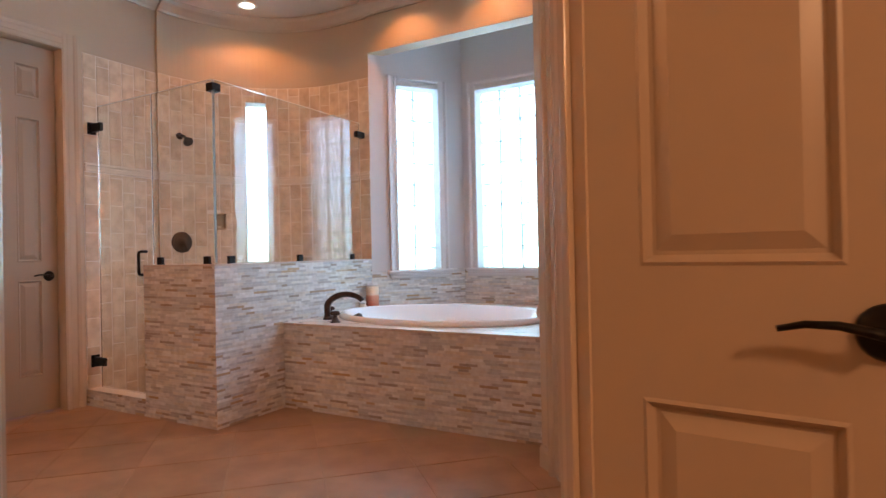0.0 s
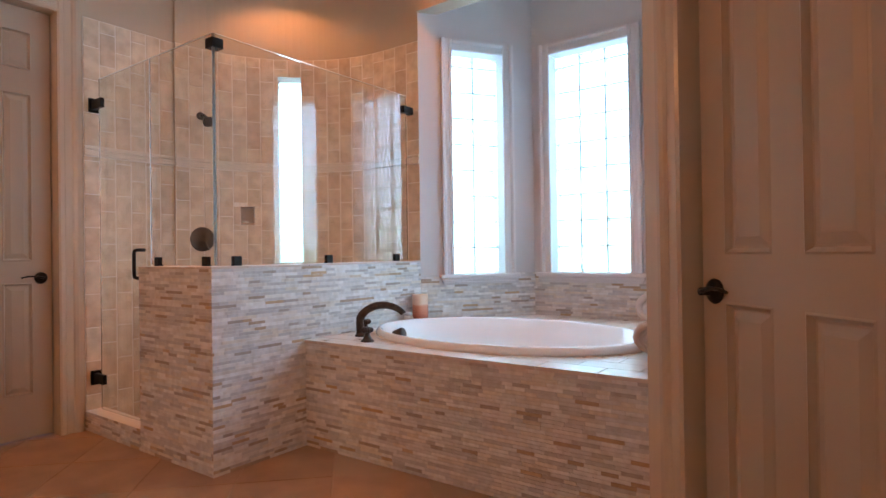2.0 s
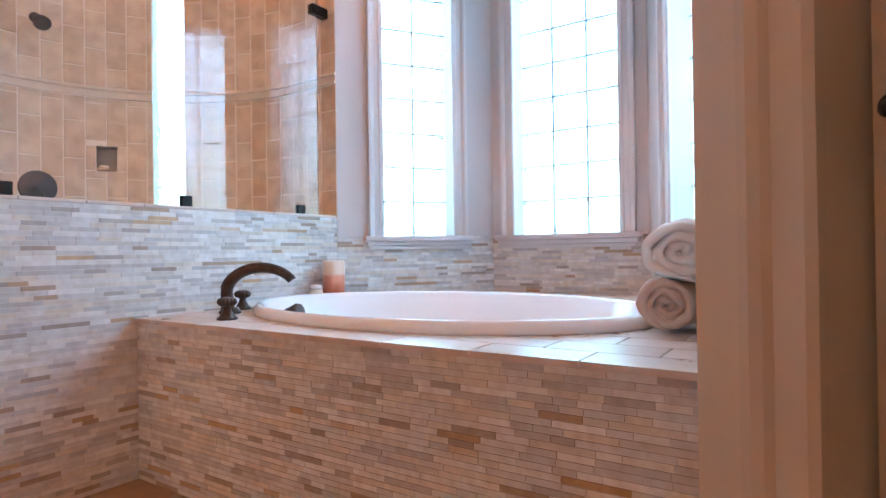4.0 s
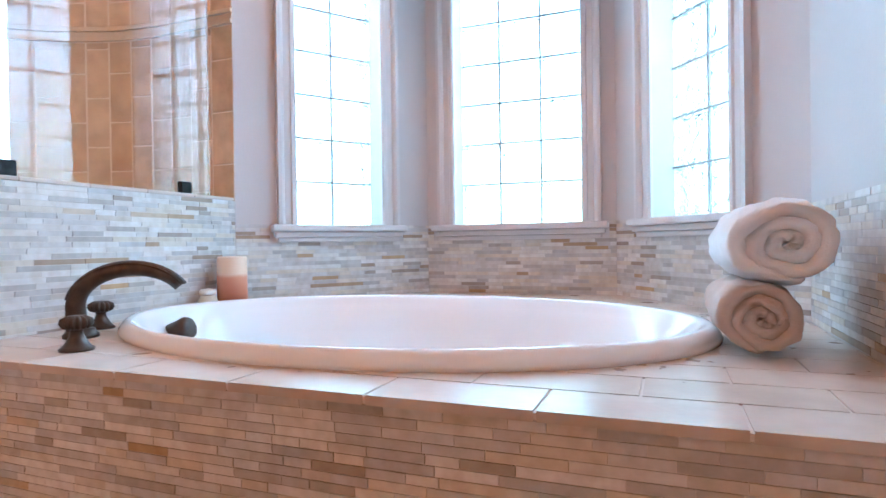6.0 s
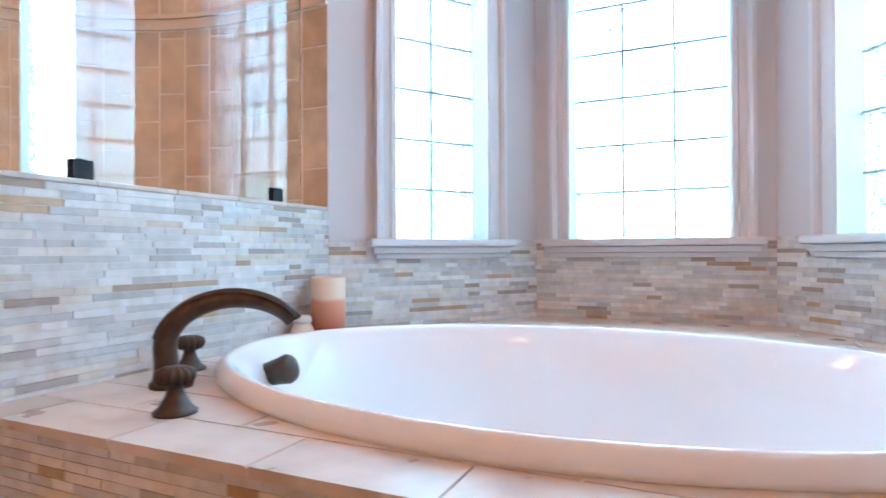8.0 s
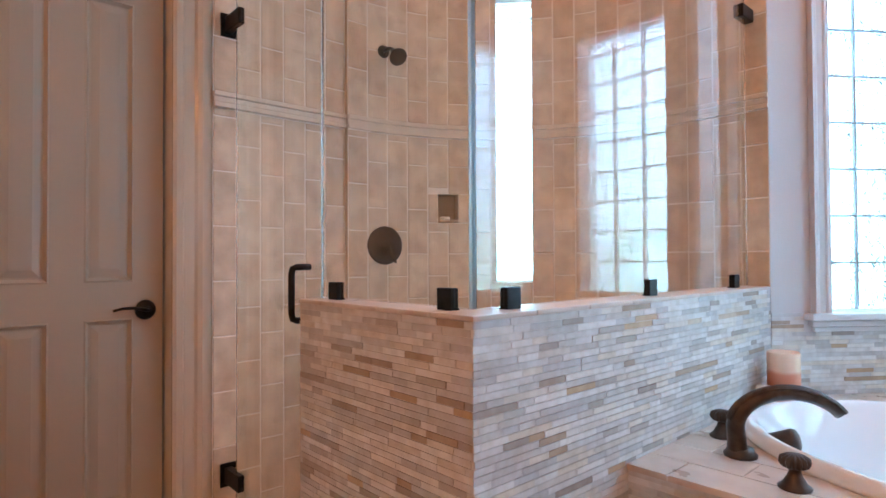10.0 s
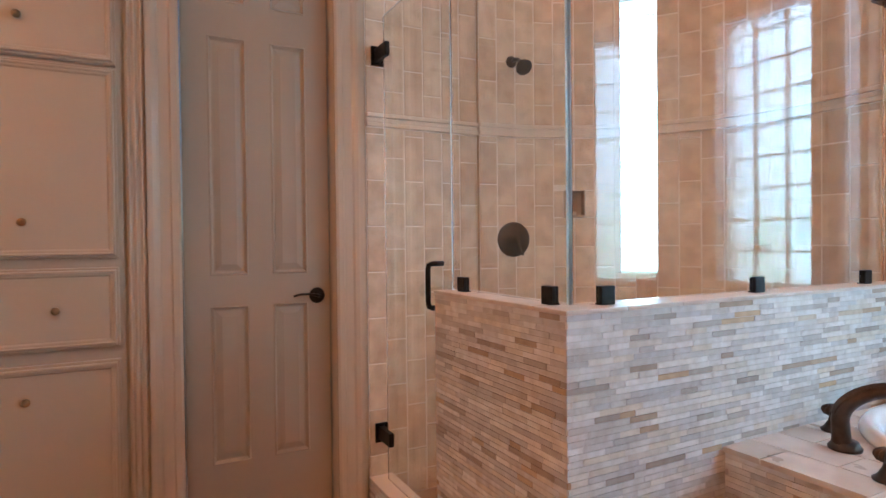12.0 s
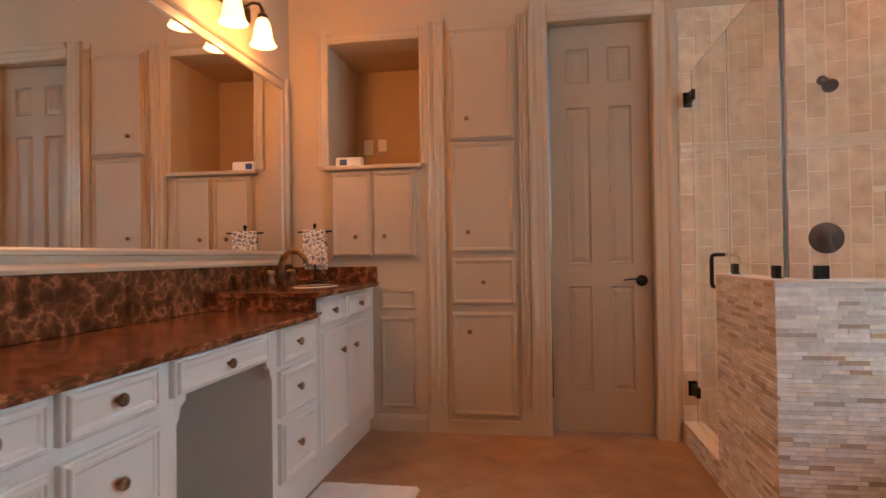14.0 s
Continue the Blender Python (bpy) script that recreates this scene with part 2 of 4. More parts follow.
def box(x0, x1, y0, y1, z0, z1, bevel=0.0, m=None, seg=2):
    return add_box(bmesh.new(), x0, x1, y0, y1, z0, z1, bevel, m, seg)


def lathe(profile, seg=32, m=None, sx=1.0, sy=1.0):
    """Turns (radius, z) pairs round z."""
    bm = bmesh.new()
    rings = []
    for r, z in profile:
        if r < 1e-6:
            rings.append([bm.verts.new((0, 0, z))])
        else:
            rings.append([bm.verts.new((r * sx * math.cos(2 * math.pi * i / seg), r * sy * math.sin(2 * math.pi * i / seg), z)) for i in range(seg)])
    for a, b in zip(rings, rings[1:]):
        for i in range(seg):
            j = (i + 1) % seg
            q = [a[i % len(a)], a[j % len(a)], b[j % len(b)], b[i % len(b)]]
            q = list(dict.fromkeys(q))
            if len(q) > 2:
                bm.faces.new(q)
    if m is not None:
        bmesh.ops.transform(bm, matrix=m, verts=bm.verts)
    return bm


def tube(points, radii, seg=16, m=None, squash=1.0):
    """A round bar along points, with a radius at each."""
    bm = bmesh.new()
    pts = [Vector(p) for p in points]
    rings = []
    side = None
    for i, p in enumerate(pts):
        t = (pts[min(i + 1, len(pts) - 1)] - pts[max(i - 1, 0)]).normalized()
        if side is None:
            side = (pts[-1] - pts[0]).cross(Vector((0, 0, 1)))
            if side.length < 1e-3:
                side = t.cross(Vector((0.3, 1, 0.2)))
        side = (side - t * side.dot(t)).normalized()
        other = t.cross(side)
        r = radii[i] if isinstance(radii, (list, tuple)) else radii
        rings.append([bm.verts.new(p + side * r * math.cos(2 * math.pi * k / seg) + other * r * squash * math.sin(2 * math.pi * k / seg)) for k in range(seg)])
    for a, b in zip(rings, rings[1:]):
        for k in range(seg):
            bm.faces.new((a[k], a[(k + 1) % seg], b[(k + 1) % seg], b[k]))
    bm.faces.new(rings[0])
    bm.faces.new(rings[-1])
    if m is not None:
        bmesh.ops.transform(bm, matrix=m, verts=bm.verts)
    return bm


def extrude_profile(profile, length, m):
    """A moulding: (out, up) pairs in the section, run along local x."""
    bm = bmesh.new()
    a = [bm.verts.new((0, -o, u)) for o, u in profile]
    b = [bm.verts.new((length, -o, u)) for o, u in profile]
    n = len(profile)
    for i in range(n):
        j = (i + 1) % n
        bm.faces.new((a[i], a[j], b[j], b[i]))
    bm.faces.new(a)
    bm.faces.new(b[::-1])
    bmesh.ops.transform(bm, matrix=m, verts=bm.verts)
    return bm


def side(a, b, z=0.0):
    """Local x runs from a to b along a wall, local -y faces the room on the right of that way."""
    d = Vector(b) - Vector(a)
    return pose(a[0], a[1], z, 0, 0, math.degrees(math.atan2(d.y, d.x)))


def flat_wall(name, m, length, thick, z1, holes=(), mat=wall_mat, z0=0.0, label=""):
    """A wall of local x 0..length, from the face y=0 back to y=thick, with holes (x0, x1, z0, z1)."""
    bm = bmesh.new()
    xs = sorted({0.0, length, *[h[0] for h in holes], *[h[1] for h in holes]})
    for xa, xb in zip(xs, xs[1:]):
        cut = [h for h in holes if h[0] < (xa + xb) / 2 < h[1]]
        z = z0
        for h in sorted(cut, key=lambda k: k[2]):
            if h[2] > z + 1e-4:
                add_box(bm, xa, xb, 0, thick, z, h[2])
            z = h[3]
        if z < z1 - 1e-4:
            add_box(bm, xa, xb, 0, thick, z, z1)
    bmesh.ops.transform(bm, matrix=m, verts=bm.verts)
    return tagged(part(name, bm, mat), label or "warm beige painted plaster wall", "wall", kind="structure")


CASING = [(0, 0), (0.012, 0), (0.02, 0.01), (0.02, 0.03), (0.013, 0.036), (0.013, 0.07), (0.022, 0.078), (0.03, 0.092), (0.03, 0.11), (0, 0.11)]


def casing_frame(name, m, x0, x1, z0, z1, width, mat, sides="lrt", label=""):
    """A moulded casing round an opening: uprights and head."""
    bm = bmesh.new()
    k = width / 0.11
    prof = [(o, u * k) for o, u in CASING]

    def run(length, mm):
        one = extrude_profile(prof, length, mm)
        tm = bpy.data.meshes.new("t")
        one.to_mesh(tm)
        one.free()
        bm.from_mesh(tm)
        bpy.data.meshes.remove(tm)
    if "l" in sides:
        run(z1 - z0 + (width if "t" in sides else 0), pose(x0, 0, z0, 0, -90, 0))
    if "r" in sides:
        run(z1 - z0 + (width if "t" in sides else 0), pose(x1, 0, z1 + (width if "t" in sides else 0), 0, 90, 0))
    if "t" in sides:
        run(x1 - x0, pose(x0, -0.001, z1, 0, 0, 0))
    bmesh.ops.transform(bm, matrix=m, verts=bm.verts)
    return tagged(part(name, bm, mat), label or "moulded cream painted casing", "trim", kind="structure")


def panel_front(bm, x0, x1, z0, z1, depth=0.022, frame_w=0.034, raised=True):
    """A cabinet front in one surface: slab, stepped moulding and flat field; outward is -y."""
    steps = [(0, 0), (0, -depth + 0.004), (0.004, -depth), (0.009, -depth), (0.011, -depth - 0.009), (0.014, -depth - 0.012), (frame_w * 0.55, -depth - 0.012),
             (frame_w * 0.6, -depth - 0.007), (frame_w - 0.006, -depth - 0.006), (frame_w, -depth - 0.001)]
    rings = [[bm.verts.new(v) for v in ((x0 + e, y, z0 + e), (x1 - e, y, z0 + e), (x1 - e, y, z1 - e), (x0 + e, y, z1 - e))] for e, y in steps]
    for a, b in zip(rings, rings[1:]):
        for i in range(4):
            bm.faces.new((a[i], a[(i + 1) % 4], b[(i + 1) % 4], b[i]))
    bm.faces.new(rings[-1])
    bm.faces.new(rings[0][::-1])


def raised_panel(bm, x0, x1, z0, z1, y, rim=0.016, inner=0.03, depth=0.012):
    """A sunk and raised field of a panelled door, as one surface; outward is -y."""
    def ring(e, yy):
        return [bm.verts.new(v) for v in ((x0 + e, yy, z0 + e), (x1 - e, yy, z0 + e), (x1 - e, yy, z1 - e), (x0 + e, yy, z1 - e))]
    rs = [ring(0, y), ring(rim * 0.35, y - 0.003), ring(rim, y + depth), ring(rim + 0.006, y + depth), ring(rim + inner, y + 0.003), ]
    for a, b in zip(rs, rs[1:]):
        for i in range(4):
            bm.faces.new((a[i], a[(i + 1) % 4], b[(i + 1) % 4], b[i]))
    bm.faces.new(rs[-1])


def panel_door_mesh(w, h, cols, rows, thick=0.04):
    """A door leaf, local x 0..w, z 0..h, face y=0 and back y=thick; rows are (z0, z1) and cols (x0, x1) of its fields."""
    bm = bmesh.new()
    xs = [0, *[v for c in cols for v in c], w]
    zs = [0, *[v for r in rows for v in r], h]
    for face_y, sign in ((0, 1), (thick, -1)):
        grid = {}

        def vert(x, z):
            if (x, z) not in grid:
                grid[x, z] = bm.verts.new((x, face_y, z))
            return grid[x, z]
        for i in range(len(xs) - 1):
            for j in range(len(zs) - 1):
                if i % 2 and j % 2:
                    continue
                bm.faces.new((vert(xs[i], zs[j]), vert(xs[i + 1], zs[j]), vert(xs[i + 1], zs[j + 1]), vert(xs[i], zs[j + 1])))
        for i in range(1, len(xs) - 1, 2):
            for j in range(1, len(zs) - 1, 2):
                if sign > 0:
                    raised_panel(bm, xs[i], xs[i + 1], zs[j], zs[j + 1], 0)
                else:
                    bm.faces.new((vert(xs[i], zs[j]), vert(xs[i + 1], zs[j]), vert(xs[i + 1], zs[j + 1]), vert(xs[i], zs[j + 1])))
    add_box(bm, 0, 0.002, 0.0005, thick - 0.0005, 0, h)
    add_box(bm, w - 0.002, w, 0.0005, thick - 0.0005, 0, h)
    add_box(bm, 0, w, 0.0005, thick - 0.0005, h - 0.002, h)
    add_box(bm, 0, w, 0.0005, thick - 0.0005, 0, 0.002)
    return bm


def lever_mesh(flip=1):
    """A lever handle on a round rose: outward is -y, the lever runs to -x * flip."""
    bm = lathe([(0, -0.0), (0.034, 0.0), (0.036, 0.006), (0.031, 0.013), (0.02, 0.017), (0.012, 0.02), (0.011, 0.05), (0, 0.052)], 28, pose(0, 0, 0, 90, 0, 0))
    pts = [(0, -0.046, 0), (-0.02 * flip, -0.05, 0.005), (-0.05 * flip, -0.05, 0.011), (-0.085 * flip, -0.05, 0.011), (-0.115 * flip, -0.05, 0.004)]
    one = tube(pts, [0.011, 0.0095, 0.008, 0.007, 0.006], 12, None, 0.7)
    tm = bpy.data.meshes.new("t")
    one.to_mesh(tm)
    one.free()
    bm.from_mesh(tm)
    bpy.data.meshes.remove(tm)
    return bm


def knob_at(parent, x, y, z, m, r=0.015):
    bm = lathe([(0, 0), (0.007, 0), (0.006, 0.012), (r * 0.8, 0.016), (r, 0.022), (r * 0.85, 0.029), (0, 0.031)], 18, m @ pose(x, y, z, 90, 0, 0))
    return part("knob", bm, knob_mat, parent, "aged brass knob", smooth=True)


SIX = [(0.10, 0.36), (0.41, 0.80), (0.855, 0.945)]


def six_panel_door(name, m, w, h, lever_x, flip, label):
    d = empty(name, m)
    cw = (w - 0.3) / 2
    cols = [(0.1, 0.1 + cw), (0.2 + cw, 0.2 + 2 * cw)]
    leaf = part("leaf", panel_door_mesh(w, h, cols, [(a * h, b * h) for a, b in SIX]), door_mat, d)
    hd = part("door_handle", lever_mesh(flip), black_metal, d, "dark bronze lever handle", smooth=True)
    hd.location = (lever_x, 0, 0.955)
    return tagged(d, label, "door", kind="structure")


# ---- floor and ceiling ----
bm = box(-5.2, 3.2, -2.9, 5.4, -0.2, -0.003)
floor = tagged(part("floor", bm, floor_grout), "warm travertine tile floor laid on the diagonal", "floor", kind="structure")
tagged(part("ceiling", box(-5.2, 3.2, -2.9, 4.95, CEIL, CEIL + 0.15), ceil_mat), "smooth cream painted ceiling", "ceiling", kind="structure")

# ---- walls ----
WM = side((W, S - 0.2), (W, 2.36))          # local x = y + 0.35, room lies on the right
wy = lambda y: y - (S - 0.2)
flat_wall("wall_west", WM, 2.36 - S + 0.2, 0.2, CEIL, [(wy(1.575), wy(2.205), 0, 2.60), (wy(0.13), wy(0.75), 1.74, 2.56)])
flat_wall("wall_south", side((-0.6, S), (W - 0.2, S)), W * -1 + 0.2 - 0.6, 0.2, CEIL)
SW = flat_wall("wall_shower_west", side((W, 2.36), (W, AY)), AY - 2.36, 0.2, CEIL)

# curved shower wall, in facets a tile wide, with the slit window left open
NA = 16
arc = []
for i in range(NA + 1):
    a = radians(180 - 90 * i / NA)
    arc.append((AX + (AR + 0.012) * math.cos(a), AY + (AR + 0.012) * math.sin(a)))
bm = bmesh.new()
SLIT = (7.3, 9.0)
NICHE = (4.5, 5.5, 1.322, 1.462)
SL_Z = (1.03, 2.485)
def arc_point(u, r):
    a = radians(180 - 90 * u / NA)
    return AX + r * math.cos(a), AY + r * math.sin(a)
def arc_slab(bm, u0, u1, r0, r1, z0, z1, steps=1):
    for k in range(steps):
        ua, ub = u0 + (u1 - u0) * k / steps, u0 + (u1 - u0) * (k + 1) / steps
        vs = [bm.verts.new((*arc_point(u, r), z)) for z in (z0, z1) for u, r in ((ua, r0), (ub, r0), (ub, r1), (ua, r1))]
        for q in ((0, 1, 2, 3), (4, 5, 6, 7), (0, 1, 5, 4), (1, 2, 6, 5), (2, 3, 7, 6), (3, 0, 4, 7)):
            bm.faces.new([vs[k2] for k2 in q])
R0, R1 = AR + 0.0045, AR + 0.25
arc_slab(bm, 0, NICHE[0], R0, R1, 0, CEIL, 8)
arc_slab(bm, NICHE[0], NICHE[1], R0, R1, 0, NICHE[2], 2)
arc_slab(bm, NICHE[0], NICHE[1], R0, R1, NICHE[3], CEIL, 2)
arc_slab(bm, NICHE[0], NICHE[1], R0 + 0.09, R1, NICHE[2], NICHE[3], 2)
arc_slab(bm, NICHE[1], SLIT[0], R0, R1, 0, CEIL, 6)
arc_slab(bm, SLIT[1], NA, R0, R1, 0, CEIL, 15)
arc_slab(bm, *SLIT, R0, R1, 0, SL_Z[0], 3)
arc_slab(bm, *SLIT, R0, R1, SL_Z[1], CEIL, 3)
bmesh.ops.remove_doubles(bm, verts=bm.verts, dist=1e-5)
shower_wall = tagged(part("wall_shower_curve", bm, wall_mat), "curved plaster wall round the shower, tiled to above head height", "wall", kind="structure")
flat_wall("wall_north", side((AX, NY + 0.002), (PX, NY + 0.002)), PX - AX, 0.25, CEIL)

# bay walls
for i in range(3):
    a, b = Vector(BAY[i]), Vector(BAY[i + 1])
    L = (b - a).length
    u0, u1 = WIN_L[i]
    flat_wall("wall_bay_%d" % (i + 1), side(a, b), L, 0.22, CEIL, [(u0, u1, SILL, WTOP)], bay_shade_mat, label="pale painted bay wall round a window, backlit lilac-grey shade in its colour")
flat_wall("wall_alcove_east", side((EX, NY), (EX, 2.66)), NY - 2.66, 0.2, CEIL, mat=bay_shade_mat, label="pale painted wall at the end of the tub, backlit shade in its colour")
# beam across the bay
tagged(part("beam", box(PX, EX, NY - 0.02, NY + 0.12, 2.825, CEIL - 0.001), wall_mat), "plastered beam over the tub bay", "beam", kind="structure")

# diagonal wall with the closet door, and the diagonal entrance wall
D2a, D2b = (EX, 2.66), (0.54, 1.33)
D2L = math.dist(D2a, D2b)
D2 = side(D2a, D2b)
flat_wall("wall_diagonal_north", D2, D2L, 0.14, CEIL, [(0.225, 0.905, 0, 2.60)])
casing_frame("trim_closet", D2, 0.225, 0.905, 0, 2.60, 0.10, trim_mat)
H0 = (-0.05, 0.82)     # hinge of the entrance leaf
E1, E0 = (-0.722, 0.294), (-0.118, 0.888)
EMd = Vector((E0[0] - E1[0], E0[1] - E1[1])).normalized()
EL = math.dist(E1, E0)
BEG = Vector(E0) + EMd * 0.76
flat_wall("wall_entry", side(BEG, Vector(E1) - EMd * 0.56), EL + 0.76 + 0.56, 0.10, CEIL, [(0.76, 0.76 + EL, 0, 2.60)])
EM = side(BEG, Vector(E1) - EMd * 0.56)
casing_frame("trim_entry", EM, 0.76, 0.76 + EL, 0, 2.60, 0.10, trim_mat)
bm = box(0.76, 0.772, 0.035, 0.06, 0, 2.60, 0.003, EM)
add_box(bm, 0.76 + EL - 0.012, 0.76 + EL, 0.035, 0.06, 0, 2.60, 0.003, EM)
tagged(part("trim_entry_stop", bm, trim_mat), "cream painted door stop in the entrance jamb", "trim", kind="structure")
# bedroom side, closed with plain walls
flat_wall("wall_bedroom_east", side((3.0, 4.0), (3.0, -2.7)), 6.7, 0.2, CEIL)
flat_wall("wall_bedroom_south", side((3.0, -2.7), (-1.3, -2.7)), 4.3, 0.2, CEIL)
flat_wall("wall_bedroom_west", side((-1.3, -2.7), (-1.3, S - 0.2)), 2.35, 0.2, CEIL)
flat_wall("wall_bedroom_north", side((0.55, 1.6), (3.0, 1.6)), 2.45, 0.2, CEIL)

# ---- doors ----
door1 = six_panel_door("door_1", side((W - 0.07, 1.585), (W - 0.07, 2.195)) , 0.61, 2.58, 0.55, 1, "closed cream six-panel door with a dark lever")
door1.location.z = 0.012
casing_frame("trim_door", WM, wy(1.575), wy(2.205), 0, 2.60, 0.12, trim_mat)
door2 = six_panel_door("door_2", D2 @ pose(0.235, 0.05, 0.012), 0.66, 2.58, 0.06, -1, "closed beige six-panel closet door with a dark lever")
# entrance leaf, folded back on its hinges
leaf_dir = -7.0
LM = pose(H0[0], H0[1], 0.012, 0, 0, leaf_dir)
d3 = empty("door_3", LM)
part("leaf", panel_door_mesh(0.44, 2.58, [(0.085, 0.345)], [(a * 2.58, b * 2.58) for a, b in ((0.07, 0.325), (0.402, 0.82), (0.865, 0.95))]), door_mat, d3)
hd = part("door_handle", lever_mesh(1), black_metal, d3, "dark bronze lever handle", smooth=True)
hd.location = (0.385, 0, 0.955)
tagged(d3, "open beige panelled entrance door leaf with a dark lever", "door", kind="structure")

# ---- half wall with mosaic, tub deck ----
TW = 0.0025
bm = box(PX - PT, PX - TW, PY + TW, NY, 0, PH - 0.012)
add_box(bm, PE, PX - PT, PY + TW, PY + PT, 0, PH - 0.012)
pony = tagged(part("half_wall", bm, grout_mat), "low shower wall clad in cream and tan stone strip mosaic", "half wall")
DK = [(PX + 0.002, DY + TW), (EX - 0.004, DY + TW), (EX - 0.004, NY), (BAY[2][0], BAY[2][1] - 0.006), (BAY[1][0], BAY[1][1] - 0.006), (PX + 0.002, NY)]

TCX, TCY, TA, TB = -1.89, 3.62, 0.845, 0.57


def ray_out(poly, cx, cy, ang):
    """Where a ray from the middle leaves a convex outline."""
    best = 9.0
    dx, dy = math.cos(ang), math.sin(ang)
    for (x0, y0), (x1, y1) in zip(poly, poly[1:] + poly[:1]):
        ex, ey = x1 - x0, y1 - y0
        den = dx * ey - dy * ex
        if abs(den) > 1e-9:
            s = ((x0 - cx) * ey - (y0 - cy) * ex) / den
            u = ((x0 - cx) * dy - (y0 - cy) * dx) / den
            if s > 0 and -1e-6 <= u <= 1 + 1e-6:
                best = min(best, s)
    return cx + dx * best, cy + dy * best


bm = bmesh.new()
angs = sorted([2 * math.pi * i / 96 for i in range(96)] + [math.atan2(y - TCY, x - TCX) % (2 * math.pi) for x, y in DK])
cols = []
for a in angs:
    ox, oy = ray_out(DK, TCX, TCY, a)
    r = 1 / math.hypot(math.cos(a) / (TA * 0.95), math.sin(a) / (TB * 0.95))
    ix, iy = TCX + r * math.cos(a), TCY + r * math.sin(a)
    cols.append([bm.verts.new(v) for v in ((ox, oy, 0), (ox, oy, DZ - 0.003), (ix, iy, DZ - 0.003), (ix, iy, DZ - 0.05))])
for a, b in zip(cols, cols[1:] + cols[:1]):
    for k in range(3):
        bm.faces.new((a[k], b[k], b[k + 1], a[k + 1]))
add_box(bm, DK[0][0], DK[1][0], DY - 0.009, DY + 0.0058, DZ - 0.014, DZ - 0.0032)
deck = tagged(part("tub_deck", bm, deck_grout), "raised tub surround with travertine top and strip mosaic front", "tub deck")

# the tub
bm = lathe([(0.99, -0.004), (1.0, 0.002), (1.002, 0.01), (0.996, 0.022), (0.986, 0.032), (0.976, 0.038), (0.966, 0.04), (0.956, 0.0385), (0.946, 0.033), (0.937, 0.022), (0.918, 0.002),
            (0.888, -0.03), (0.868, -0.08), (0.848, -0.16), (0.82, -0.26), (0.775, -0.34), (0.7, -0.395), (0.5, -0.42), (0, -0.425)], 128, None, TA, TB)
tub = empty("bathtub", pose(TCX, TCY, DZ))
part("basin", bm, porcelain, tub, smooth=True)
bm = lathe([(0, 0.02), (0.022, 0.019), (0.033, 0.014), (0.038, 0.002), (0.034, -0.02), (0.03, -0.06)], 28, pose(-0.685, -0.095, -0.022, 0, 74, 8))
part("overflow_cover", bm, bronze, tub, "round bronze overflow cover", smooth=True)
tagged(tub, "glossy white oval drop-in bathtub", "bathtub")

# ---- windows: glass blocks, reveal, casing, sill ----
BL = 0.195
block_me = {}
for i in range(3):
    a, b = Vector(BAY[i]), Vector(BAY[i + 1])
    m = side(a, b)
    u0, u1 = WIN_L[i]
    w = tagged(empty("window_%d" % (i + 1), m), "glass block window in a white moulded frame", "window", kind="structure")
    ncol = round((u1 - u0) / BL)
    nrow = 9
    bw = (u1 - u0) / ncol
    BY = 0.125
    if ncol not in block_me:
        bmk = box(-bw / 2 + 0.003, bw / 2 - 0.003, -0.035, 0.035, -BL / 2 + 0.003, BL / 2 - 0.003, 0.008, None, 1)
        o = part("glass_block", bmk, block_mat, w)
        block_me[ncol] = o.data
        bpy.data.objects.remove(o)
    zz = SILL
    for r in range(nrow):
        hgt = min(BL, WTOP - zz)
        if hgt < 0.03:
            break
        for k in range(ncol):
            o = new("glass_block", block_me[ncol])
            o.parent = w
            o.location = (u0 + bw * (k + 0.5), BY, zz + hgt / 2)
            o.scale = (1, 1, hgt / BL)
            o.visible_shadow = False
        zz += BL
    bmk = bmesh.new()
    for k in range(1, ncol):
        add_box(bmk, u0 + bw * k - 0.004, u0 + bw * k + 0.004, BY - 0.0375, BY - 0.028, SILL, WTOP)
    r = 1
    while SILL + r * BL < WTOP - 0.02:
        z = SILL + r * BL
        for k in range(ncol):
            add_box(bmk, u0 + bw * k + 0.0041, u0 + bw * (k + 1) - 0.0041, BY - 0.0375, BY - 0.028, z - 0.004, z + 0.004)
        r += 1
    mo = part("mortar", bmk, block_grout, w)
    CW = 0.085
    c = casing_frame("frame", Matrix(), u0, u1, SILL - 0.012, WTOP, CW, wtrim_shade_mat)
    c.parent = w
    for key in ("category", "kind", "label"):
        del c[key]
    L = (b - a).length
    bmk = box(u0 - CW - 0.03, u1 + CW + 0.03, -0.05, 0.085, SILL - 0.03, SILL - 0.002, 0.008)
    add_box(bmk, u0 - CW - 0.015, u1 + CW + 0.015, -0.032, -0.001, SILL - 0.055, SILL - 0.031, 0.006)
    add_box(bmk, u0 - CW, u1 + CW, -0.02, -0.001, SILL - 0.075, SILL - 0.056, 0.004)
    part("window_sill", bmk, wtrim_shade_mat, w)

# garden beyond the windows
for i in range(3):
    m = side(BAY[i], BAY[i + 1])
    u0, u1 = WIN_L[i]
    bm = box(u0 - 0.19, u1 + 0.19, 0.42, 0.43, SILL - 0.16, WTOP + 0.16, 0, m)
    tagged(part("backdrop", bm, garden_mat), "sunlit garden and sky beyond the glass blocks", "backdrop", kind="structure")
bm = box(-0.28, 0.28, -0.005, 0.005, 0.9, 2.7, 0, pose(*arc_point((SLIT[0] + SLIT[1]) / 2, AR + 0.42), 0, 0, 0, 90 - 90 * (SLIT[0] + SLIT[1]) / 2 / NA))
tagged(part("backdrop", bm, garden_mat), "sunlit garden and sky beyond the shower window", "backdrop", kind="structure")

